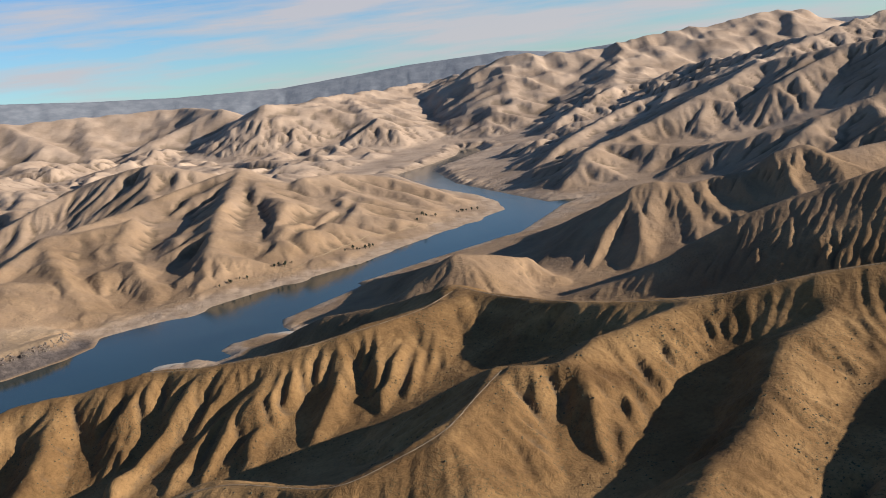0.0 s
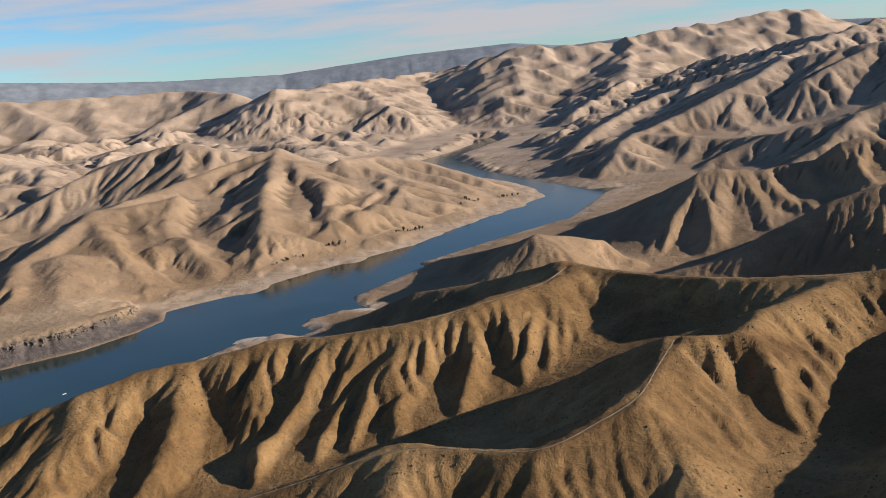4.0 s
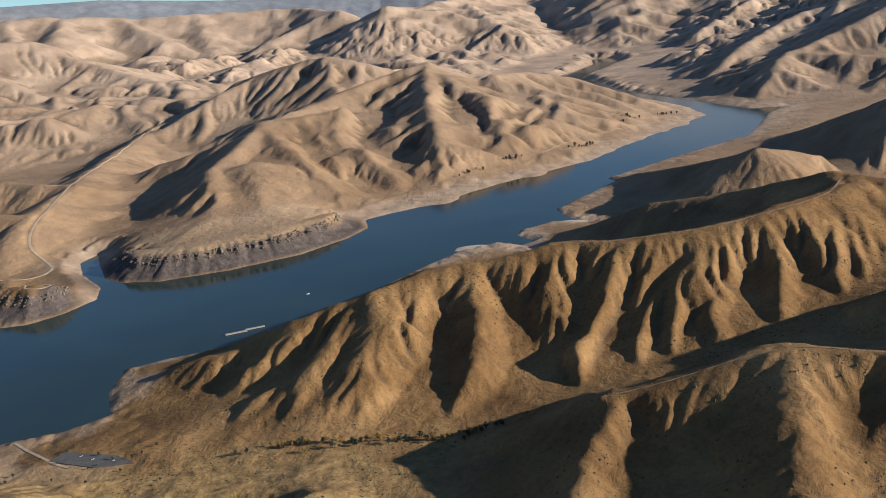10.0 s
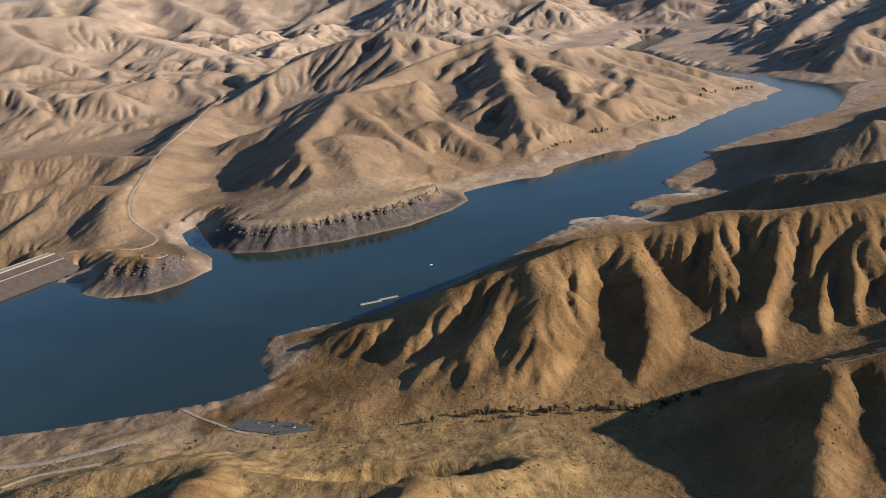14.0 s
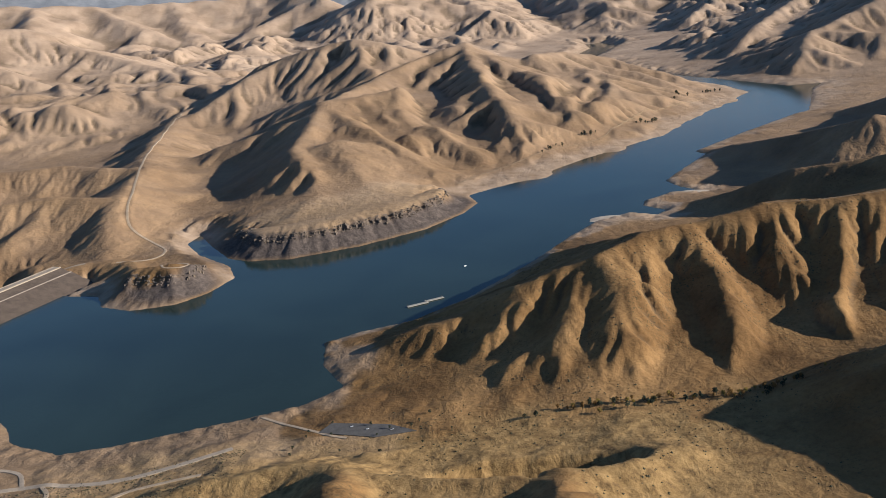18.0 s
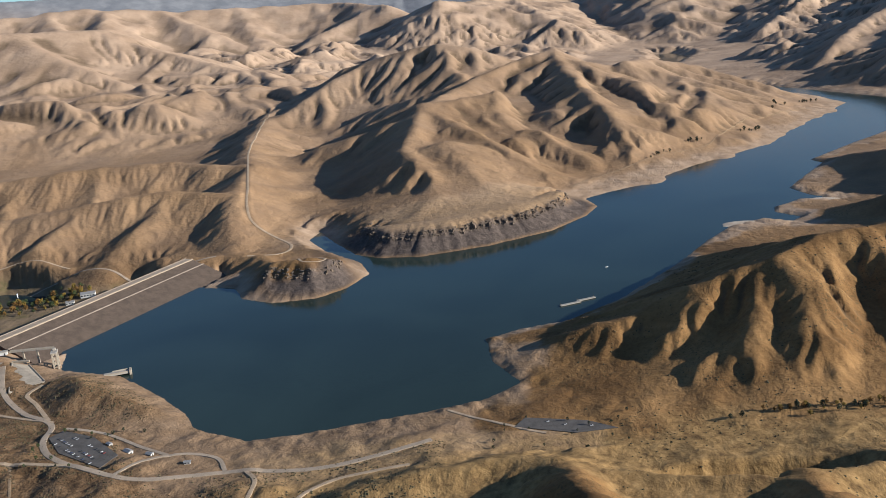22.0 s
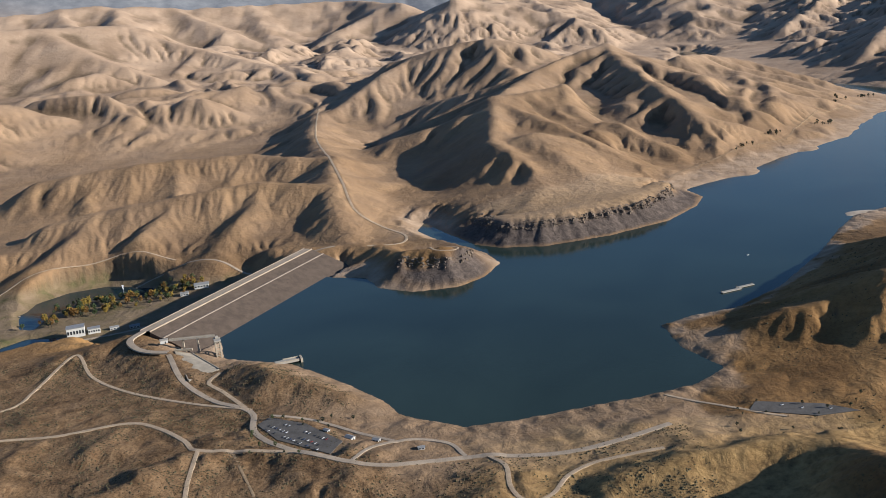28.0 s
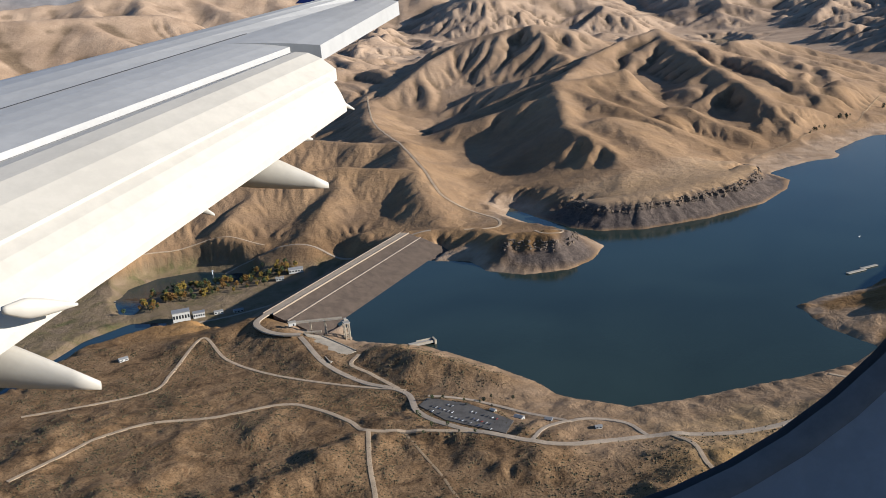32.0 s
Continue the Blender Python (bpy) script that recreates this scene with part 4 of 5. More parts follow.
def widened(pts, by):
    """The outline moved outwards, so that the ground overlaps its edge."""
    pts = np.array(pts, float)
    area = 0.5 * np.sum(pts[:, 0] * np.roll(pts[:, 1], -1) - np.roll(pts[:, 0], -1) * pts[:, 1])
    d = np.roll(pts, -1, 0) - np.roll(pts, 1, 0)
    nrm = np.stack([d[:, 1], -d[:, 0]], 1) / np.hypot(*d.T)[:, None] * np.sign(area)
    return (pts + by * nrm).tolist()


water("lake", widened(LAKE, 3.0), 0.0, M_WATER, "calm dark blue reservoir drawn down below its banks")
water("river", widened(RIVER, 1.5), -17.2, M_RIVER, "dark winding river below the dam")
water("pond", widened(POND, 1.5), -17.2, M_RIVER, "dark crescent pond round the riverside park")


# ---------------------------------------------------------------- tools for things
def part(name, bm, mat, parent, label="", smooth=False):
    """Links a bmesh as one mesh object under a thing or a part."""
    me = bpy.data.meshes.new(name)
    bm.normal_update()
    bm.to_mesh(me)
    bm.free()
    me.materials.append(mat)
    if smooth:
        me.polygons.foreach_set("use_smooth", [True] * len(me.polygons))
    ob = new(name, me)
    ob.parent = parent
    return tagged(ob, label)


def thing(name, m, label, category, group=""):
    ob = new(name)
    ob.matrix_basis = m
    return tagged(ob, label, category, group)


def box(size, at=(0, 0, 0), bevel=0.0, top=1.0):
    """A box that stands on its place; top narrows it upwards."""
    bm = bmesh.new()
    bmesh.ops.create_cube(bm, size=1.0)
    for v in bm.verts:
        k = top if v.co.z > 0 else 1.0
        v.co = Vector((v.co.x * size[0] * k + at[0], v.co.y * size[1] * k + at[1], (v.co.z + 0.5) * size[2] + at[2]))
    if bevel:
        bmesh.ops.bevel(bm, geom=list(bm.edges), offset=bevel, segments=1, affect="EDGES")
    return bm


def prism(outline, low, high):
    """A level slab with any outline."""
    bm = bmesh.new()
    a, b = [bm.verts.new((x, y, low)) for x, y in outline], [bm.verts.new((x, y, high)) for x, y in outline]
    bm.faces.new(b)
    bm.faces.new(a[::-1])
    for i in range(len(a)):
        j = (i + 1) % len(a)
        bm.faces.new((a[i], a[j], b[j], b[i]))
    bmesh.ops.recalc_face_normals(bm, faces=bm.faces)
    return bm


def across(line):
    d = np.gradient(line[:, :2], axis=0)
    d /= np.hypot(*d.T)[:, None] + 1e-9
    return np.stack([d[:, 1], -d[:, 0]], 1)


def strip(line, offsets):
    """A band along a line of x, y, z: offsets are (to its right, up)."""
    nrm, bm = across(line), bmesh.new()
    rows = [[bm.verts.new((p[0] + n[0] * o, p[1] + n[1] * o, p[2] + u)) for o, u in offsets] for p, n in zip(line, nrm)]
    for r, q in zip(rows[:-1], rows[1:]):
        for k in range(len(offsets) - 1):
            bm.faces.new((r[k], r[k + 1], q[k + 1], q[k]))
    bmesh.ops.recalc_face_normals(bm, faces=bm.faces)
    return bm


def land(x, y):
    return float(height(x, y)[0])


M_DIRT_ROAD = material("graded_dirt", (0.345, 0.255, 0.168), 0.95, vary=0.25, scale=0.3)
M_PAVED = material("worn_asphalt_road", (0.300, 0.236, 0.172), 0.9, vary=0.2, scale=0.25)
M_ASPHALT = material("dark_asphalt", (0.084, 0.076, 0.068), 0.9, vary=0.3, scale=0.3)
M_CONCRETE = material("weathered_concrete", (0.320, 0.270, 0.205), 0.85, vary=0.25, scale=0.35, bump=0.2)
M_PALE_CONCRETE = material("pale_concrete", (0.31, 0.28, 0.235), 0.8, vary=0.15, scale=0.5)
M_BERM = material("gravel_berm", (0.225, 0.178, 0.138), 0.95, vary=0.25, scale=0.3)
M_RIPRAP = material("riprap", (0.086, 0.062, 0.046), 0.95, vary=0.3, scale=0.22, bump=0.5, bump_scale=0.3)
M_EARTH = material("grassed_embankment", (0.152, 0.108, 0.060), 0.95, vary=0.35, scale=0.2, bump=0.5, bump_scale=0.3)
M_WHITE_WALL = material("white_painted_wall", (0.46, 0.45, 0.42), 0.7, vary=0.1, scale=0.8)
M_ROOF = material("grey_metal_roof", (0.26, 0.255, 0.245), 0.5, 0.3, vary=0.15, scale=0.6)
M_DARK = material("dark_glass", (0.024, 0.028, 0.032), 0.2, vary=0.1, spec=0.5)
M_BARK = material("bark", (0.080, 0.060, 0.040), 0.95, vary=0.3, scale=4)
M_ROCK = material("basalt_rock", (0.150, 0.112, 0.082), 0.95, vary=0.5, scale=0.6, bump=0.6, bump_scale=0.2)
M_SAND = material("pale_sand", (0.400, 0.320, 0.240), 0.95, vary=0.25, scale=0.2)
M_SAGE = material("sagebrush", (0.068, 0.056, 0.029), 0.95, vary=0.45, scale=0.4)
M_RUST = material("dry_weeds", (0.125, 0.075, 0.034), 0.95, vary=0.4, scale=0.3)


# ---------------------------------------------------------------- roads and paved ground
def road(pts, width, mat, label, level=None):
    line = smooth_line(pts, 2.2)
    if level is None:
        n = across(line)
        z = np.max([height(line[:, 0] + n[:, 0] * o, line[:, 1] + n[:, 1] * o) for o in (-width / 2, 0, width / 2)], 0) + (0.16 if width > 1 else 0.05)
    else:
        z = np.full(len(line), level)
    w = width / 2
    ob = part("road", strip(np.column_stack([line, z]), ((-w - 0.2, -0.5), (-w, 0), (0, 0.03), (w, 0), (w + 0.2, -0.5))), mat, None)
    return tagged(ob, label, "road", kind="structure")


M_TRACK = material("trodden_soil", (0.250, 0.172, 0.100), 0.95, vary=0.3, scale=0.4)
for pts, width, paved, label in ROADS:
    road(pts, width, M_PAVED if paved else M_DIRT_ROAD if width > 1 else M_TRACK, label)


def lot(name, outline, mat, label, lift=0.22):
    x, y = np.array(outline, float).T
    top = float(np.median(height(x, y))) + lift
    return top, tagged(part(name, prism(outline, top - 3.0, top), mat, None), label, "pavement", kind="structure")


LOT_TOP, _ = lot("pavement", LOTS[0][0], M_ASPHALT, LOTS[0][1])
BANK_TOP, _ = lot("pavement", LOTS[1][0], M_ASPHALT, LOTS[1][1])


def car(paint, m, label):
    c = thing("car", m, label, "car", "parked cars")
    bm = box((1.04, 0.42, 0.17), (0, 0, 0.09), 0.04)
    part("body", bm, paint, c)
    part("cabin", box((0.56, 0.38, 0.15), (-0.04, 0, 0.26), 0.03, 0.82), M_DARK, c, "dark glazed cabin")
    for x in (-0.32, 0.32):
        for y in (-0.19, 0.19):
            w = bmesh.new()
            bmesh.ops.create_cone(w, cap_ends=True, segments=8, radius1=0.09, radius2=0.09, depth=0.06, matrix=Matrix.Translation((x, y, 0.09)) @ Matrix.Rotation(radians(90), 4, "X"))
            part("wheel", w, M_DARK, c)
    return c


PAINTS = [("white", (0.75, 0.75, 0.74)), ("silver", (0.45, 0.46, 0.47)), ("black", (0.03, 0.03, 0.03)), ("dark blue", (0.04, 0.06, 0.13)), ("red", (0.32, 0.04, 0.03))]
rng = random.Random(4)
first_cars = []
for hue, rgb in PAINTS:
    first_cars.append((hue, material(hue.replace(" ", "_") + "_paint", rgb, 0.35, 0.2, vary=0.05, spec=0.5)))
bays = []
for row, (ax, ay, bx, by) in enumerate(((-527, 312.5, -503, 292.5), (-524, 315, -501, 296.5), (-528, 309.5, -506, 291.5))):
    for k in range(17):
        f = k / 16
        if rng.random() < 0.62:
            bays.append((ax + (bx - ax) * f, ay + (by - ay) * f))
made = {}
for x, y in bays:
    hue, mat = rng.choices(first_cars, (2, 4, 6, 3, 1))[0]
    m = pose(x, y, LOT_TOP, 0, 0, 48 + rng.choice((0, 180)) + rng.uniform(-4, 4))
    if hue in made:
        copy_thing(made[hue], m)
    else:
        made[hue] = car(mat, m, hue + " car standing in a marked bay of the car park")
for x, y, turn in ((-344, 307.5, 20), (-338, 304.5, 20), (-329, 302.5, 15)):
    copy_thing(made["white"], pose(x, y, BANK_TOP, 0, 0, turn))


# ---------------------------------------------------------------- the dam and its works
def dam():
    a, b, top = np.array((-611.0, 418.0)), np.array((-556.0, 556.0)), 9.2
    line = np.array([np.r_[a + (b - a) * t, top] for t in np.linspace(0, 1, 40)])
    d = thing("dam", Matrix.Identity(4), "long earth dam faced with brown riprap under a crest road", "dam")
    part("upstream_face", strip(line, ((3.0, -0.4), (10.0, -3.0), (11.6, -3.0), (36, -12.4), (36, -16), (3.0, -16))), M_RIPRAP, d, "brown riprap slope down to the water")
    for p in (line[0], line[-1]):
        n = across(line)[0]
        bm = bmesh.new()
        bm.faces.new([bm.verts.new((p[0] + n[0] * o, p[1] + n[1] * o, p[2] + u)) for o, u in ((3.0, -0.4), (10.0, -3.0), (11.6, -3.0), (36, -12.4), (36, -16), (3.0, -16))])
        part("end_wall", bm, M_RIPRAP, d, "brown riprap end of the slope")
    part("downstream_face", strip(line, ((-58, -27.0), (-3.0, -0.4), (3.0, -16), (-30, -30))), M_EARTH, d, "shaded earth slope")
    crest = part("crest_road", strip(line, ((-3.1, -0.6), (-3.1, 0), (3.1, 0), (3.1, -0.6))), M_PAVED, d, "pale crest road")
    part("berm", strip(line, ((10.0, -2.9), (10.1, -2.6), (10.9, -2.6), (11.2, -3.1))), M_BERM, d, "pale berm along the upper slope")
    for o in (-2.9, 2.9):
        part("parapet", strip(line, ((o - 0.12, 0), (o - 0.12, 0.35), (o + 0.12, 0.35), (o + 0.12, 0))), M_BERM, crest, "low pale concrete parapet")
    return d


dam()
road([(-589, 387), (-599, 389), (-608, 396), (-614, 407), (-611, 420)], 3.0, M_PAVED, "pale road bending round the end of the dam", level=9.22)

tower = thing("intake_tower", pose(-571, 401, -6, 0, 0, 20), "tall concrete intake tower standing in the water", "tower")
for x, y in ((-1.0, -2.2), (1.0, -2.2), (-1.0, 2.2), (1.0, 2.2)):
    part("leg", box((0.6, 0.6, 14.2), (x, y, 0), 0.05), M_CONCRETE, tower)
for z in (7.2, 9.6, 12.0):
    part("brace", box((2.0, 0.35, 0.35), (0, -2.2, z)), M_CONCRETE, tower)
    part("brace", box((2.0, 0.35, 0.35), (0, 2.2, z)), M_CONCRETE, tower)
    part("beam", box((0.35, 4.4, 0.35), (-1.0, 0, z)), M_CONCRETE, tower)
    part("beam", box((0.35, 4.4, 0.35), (1.0, 0, z)), M_CONCRETE, tower)
part("deck", box((3.0, 5.6, 0.5), (0, 0, 14.2), 0.06), M_PALE_CONCRETE, tower, "pale top deck")
part("hoist_house", box((1.3, 1.5, 1.0), (0, 1.5, 14.7), 0.05), M_PALE_CONCRETE, tower)

span = np.array([(-594.5 + t * 21.0, 404.0 + t * 2.0, 8.9) for t in np.linspace(0, 1, 12)])
bridge = thing("service_bridge", Matrix.Identity(4), "narrow concrete bridge from the dam road to the intake tower", "bridge")
part("deck", strip(span, ((-0.9, -0.5), (-0.9, 0), (0.9, 0), (0.9, -0.5), (-0.9, -0.5))), M_PALE_CONCRETE, bridge)
for o in (-0.8, 0.8):
    part("railing", strip(span, ((o - 0.06, 0), (o - 0.06, 0.3), (o + 0.06, 0.3), (o + 0.06, 0))), M_CONCRETE, bridge)
for t in (0.3, 0.62):
    part("pier", box((0.8, 0.8, 14), (-594.5 + t * 21, 404 + t * 2, -5.6)), M_CONCRETE, bridge)

gate = thing("gate_house", pose(-596, 401.5, 8.3, 0, 0, 20), "small white gate house beside the dam road", "building")
part("wall", box((3.4, 2.2, 1.5), (0, 0, 0), 0.04), M_WHITE_WALL, gate)
part("roof", box((3.8, 2.6, 0.3), (0, 0, 1.5), 0.04), M_PALE_CONCRETE, gate)
part("door", box((0.5, 0.08, 0.9), (0.6, -1.12, 0.05)), M_DARK, gate)

apron = [(-590, 397), (-582, 397), (-563, 374), (-572, 360)]
APRON_Z = [land(x, y) + 0.35 for x, y in apron]
sp = thing("spillway", Matrix.Identity(4), "pale concrete spillway apron sloping down to the bank", "spillway")
bm = bmesh.new()
tops = [bm.verts.new((x, y, z)) for (x, y), z in zip(apron, APRON_Z)]
lows = [bm.verts.new((x, y, z - 3.0)) for (x, y), z in zip(apron, APRON_Z)]
bm.faces.new(tops)
for i in range(4):
    bm.faces.new((tops[i], tops[(i + 1) % 4], lows[(i + 1) % 4], lows[i]))
bmesh.ops.recalc_face_normals(bm, faces=bm.faces)
part("apron", bm, M_CONCRETE, sp)
for (ax, ay), (bx, by), za, zb in ((apron[0], apron[3], APRON_Z[0], APRON_Z[3]), (apron[1], apron[2], APRON_Z[1], APRON_Z[2])):
    side = np.array([(ax + (bx - ax) * t, ay + (by - ay) * t, za + (zb - za) * t) for t in np.linspace(0, 1, 8)])
    part("side_wall", strip(side, ((-0.2, -3), (-0.2, 0.4), (0.2, 0.4), (0.2, -3))), M_CONCRETE, sp)
part("sill", box((8.4, 0.8, 0.9), (-586, 397.4, APRON_Z[0] - 0.3), 0.05), M_CONCRETE, sp)

ramp = thing("boat_ramp", pose(-534, 387, 0.1, 0, 0, 22), "pale concrete structure with a ramp at the water's edge", "boat ramp")
bm = box((11, 3.4, 0.8), (-2, 0.5, 0.6), 0.05)
part("slab", bm, M_PALE_CONCRETE, ramp)
part("wall", box((1.0, 4.4, 2.6), (4.2, 0.6, -0.6), 0.05), M_CONCRETE, ramp)
part("wall", box((7.5, 0.5, 1.6), (0, 2.4, 0.2), 0.05), M_CONCRETE, ramp)
part("kerb", box((10.5, 0.3, 0.4), (-2, -1.0, 1.4), 0.03), M_CONCRETE, ramp)


def building(m, size, label, gable=False, windows=5):
    """A plain building with a roof, a band of windows and a door."""
    b = thing("building", m, label, "building")
    x, y, z = size
    wall = part("wall", box(size, (0, 0, 0), 0.04), M_WHITE_WALL, b)
    if gable:
        bm = bmesh.new()
        vs = [bm.verts.new(p) for p in ((-x / 2 - 0.2, -y / 2 - 0.2, z), (x / 2 + 0.2, -y / 2 - 0.2, z), (x / 2 + 0.2, y / 2 + 0.2, z), (-x / 2 - 0.2, y / 2 + 0.2, z), (-x / 2 - 0.2, 0, z + y * 0.28), (x / 2 + 0.2, 0, z + y * 0.28))]
        for f in ((0, 1, 5, 4), (2, 3, 4, 5), (0, 4, 3), (1, 2, 5), (3, 2, 1, 0)):
            bm.faces.new([vs[i] for i in f])
        bmesh.ops.recalc_face_normals(bm, faces=bm.faces)
    else:
        bm = box((x + 0.5, y + 0.5, 0.35), (0, 0, z), 0.05)
    part("roof", bm, M_ROOF, b, "grey metal roof")
    for k in range(windows):
        part("window", box((x / windows * 0.6, 0.1, z * 0.35), ((k + 0.5) / windows * x - x / 2, -y / 2 - 0.03, z * 0.4)), M_DARK, wall)
    part("door", box((0.1, 0.6, min(1.0, z * 0.6)), (x / 2 + 0.03, 0, 0.02)), M_DARK, wall)
    return b


building(pose(-680, 489, max(land(-680, 489), -16.8) - 0.3, 0, 0, 22), (9.5, 6.5, 5.6), "large white power house with a flat roof beside the river", windows=6)
building(pose(-671, 492.5, max(land(-671, 492), -16.8) - 0.3, 0, 0, 22), (6.5, 4.0, 3.0), "low white annexe beside the power house")
building(pose(-661, 497, max(land(-661, 497), -16.8) - 0.3, 0, 0, 25), (5.0, 2.4, 1.8), "small white shed among service yards", True, 3)
building(pose(-650, 499, max(land(-650, 499), -16.8) - 0.3, 0, 0, 25), (5.5, 2.6, 1.6), "long low white store", True, 3)
building(pose(-628, 560, land(-628, 560) - 0.3, 0, 0, 15), (9.0, 4.0, 2.6), "white workshop below the dam", True, 5)
building(pose(-637, 552, land(-637, 552) - 0.3, 0, 0, 15), (5.0, 3.0, 1.8), "small pale workshop below the dam", True, 3)
building(pose(-670, 384, land(-670, 384) - 0.3, 0, 0, 40), (4.0, 2.4, 1.4), "small grey hut on the slope", True, 2)
building(pose(-496, 301, land(-496, 301) - 0.2, 0, 0, -35), (3.2, 2.0, 1.0), "small picnic shelter beside the car park", True, 2)

building(pose(-486, 296, land(-486, 296) - 0.2, 0, 0, -20), (2.4, 1.6, 0.9), "small picnic shelter with a grey roof", True, 2)
building(pose(-470, 289, land(-470, 289) - 0.2, 0, 0, 10), (2.2, 1.4, 0.9), "small wash house in the picnic ground", True, 2)
building(pose(-505, 306, land(-505, 306) - 0.2, 0, 0, -35), (2.0, 1.4, 0.8), "small pale kiosk behind the car park", True, 2)

fountain = thing("fountain", pose(-690, 585, -17.2), "white fountain jet in the river bend", "fountain")
M_SPRAY = material("white_spray", (0.75, 0.77, 0.78), 0.6, vary=0.1, scale=2)
bm = bmesh.new()
clump_r = random.Random(2)
for k in range(30):
    f = k / 29
    a = clump_r.uniform(0, 6.28)
    bmesh.ops.create_icosphere(bm, subdivisions=1, radius=0.28 - 0.1 * f, matrix=Matrix.Translation((math.cos(a) * 0.55 * f, math.sin(a) * 0.55 * f, 0.2 + 2.6 * math.sin(1.6 * f))))
part("jet", bm, M_SPRAY, fountain)
part("float", box((0.9, 0.9, 0.25), (0, 0, -0.1), 0.05), M_DARK, fountain)

hull = material("white_hull", (0.640, 0.640, 0.624), 0.3, vary=0.05)
boat = thing("motorboat", pose(-299, 506, 0, 0, 0, 40), "small white motorboat on the open water", "boat")
bm = box((1.9, 0.7, 0.4), (0, 0, -0.12))
for v in bm.verts:
    if v.co.x > 0.5:
        v.co.y *= 0.25
        v.co.x += 0.3
    if v.co.z < 0:
        v.co.y *= 0.6
part("hull", bm, hull, boat)
part("windscreen", box((0.1, 0.5, 0.22), (0.2, 0, 0.28)), M_DARK, boat)
part("seat", box((0.4, 0.45, 0.16), (-0.4, 0, 0.28), 0.03), M_DARK, boat)

dock = thing("floating_dock", pose(-320, 448.5, 0, 0, 0, 24), "pale floating boat dock in two staggered lengths", "dock")
for x, y, long, wide in ((-5.2, -0.9, 11.5, 2.0), (4.8, 0.9, 10.5, 1.9)):
    deck = part("deck", box((long, wide, 0.35), (x, y, 0.15), 0.05), M_PALE_CONCRETE, dock, "pale planked deck")
    for k in range(3):
        part("float", box((1.6, wide * 0.8, 0.5), (x + (k - 1) * long * 0.36, y, -0.33), 0.05), M_DARK, deck)
    for k in (-1, 1):
        part("mooring_post", box((0.14, 0.14, 1.3), (x + k * long * 0.45, y + wide * 0.42, 0.0)), M_BARK, deck)


def sandbar(m, length, width, seed, label):
    """A low lens of sand with an uneven edge."""
    bm, r = bmesh.new(), random.Random(seed)
    rings = []
    for k, z in ((1.0, -0.6), (0.8, 0.15), (0.45, 0.5), (0.0, 0.6)):
        if k:
            rings.append([bm.verts.new((math.cos(a) * length / 2 * k * (1 + 0.15 * math.sin(3 * a + seed)), math.sin(a) * width / 2 * k * (1 + 0.25 * math.sin(2 * a + 2 * seed)), z + r.uniform(-0.04, 0.04))) for a in [i / 28 * 2 * math.pi for i in range(28)]])
        else:
            c = bm.verts.new((0, 0, z))
    for a, b in zip(rings[:-1], rings[1:]):
        for i in range(28):
            bm.faces.new((a[i], a[(i + 1) % 28], b[(i + 1) % 28], b[i]))
    for i in range(28):
        bm.faces.new((rings[-1][i], rings[-1][(i + 1) % 28], c))
    ob = part("sandbar", bm, M_SAND, None, smooth=True)
    ob.matrix_basis = m
    return tagged(ob, label, "sandbar")


sandbar(pose(-203, 582, 0, 0, 0, 10), 36, 14, 2, "flat pale sandbar at the foot of the ridge")
sandbar(pose(-146, 627, 0, 0, 0, 15), 60, 20, 3, "low sandy islet in the narrows")
sandbar(pose(-352, 398, 0, 0, 0, 120), 26, 12, 4, "pale sand spit below the hooded hill")


# ---------------------------------------------------------------- trees and scrub
def leaf_material(name, colour):
    return material(name, colour, 0.9, vary=0.4, scale=1.2)


CROWNS = {"green": leaf_material("green_leaves", (0.038, 0.054, 0.018)), "yellow": leaf_material("yellow_leaves", (0.192, 0.128, 0.022)),
          "rust": leaf_material("rust_leaves", (0.154, 0.080, 0.019)), "dark": leaf_material("dark_leaves", (0.019, 0.027, 0.013))}


def clump_cloud(bm, r, centre, spread, count, size):
    for _ in range(count):
        while True:
            p = Vector((r.uniform(-1, 1), r.uniform(-1, 1), r.uniform(-1, 1)))
            if 0.25 < p.length < 1:
                break
        c = Vector((centre[0] + p.x * spread[0], centre[1] + p.y * spread[1], centre[2] + p.z * spread[2]))
        s = size * r.uniform(0.6, 1.3)
        vs = [bm.verts.new(c + Vector(v) * s * r.uniform(0.7, 1.2)) for v in ((1, 0, 0), (-1, 0, 0), (0, 1, 0), (0, -1, 0), (0, 0, 0.8), (0, 0, -0.7))]
        for a, b, d in ((0, 2, 4), (2, 1, 4), (1, 3, 4), (3, 0, 4), (2, 0, 5), (1, 2, 5), (3, 1, 5), (0, 3, 5)):
            bm.faces.new((vs[a], vs[b], vs[d]))


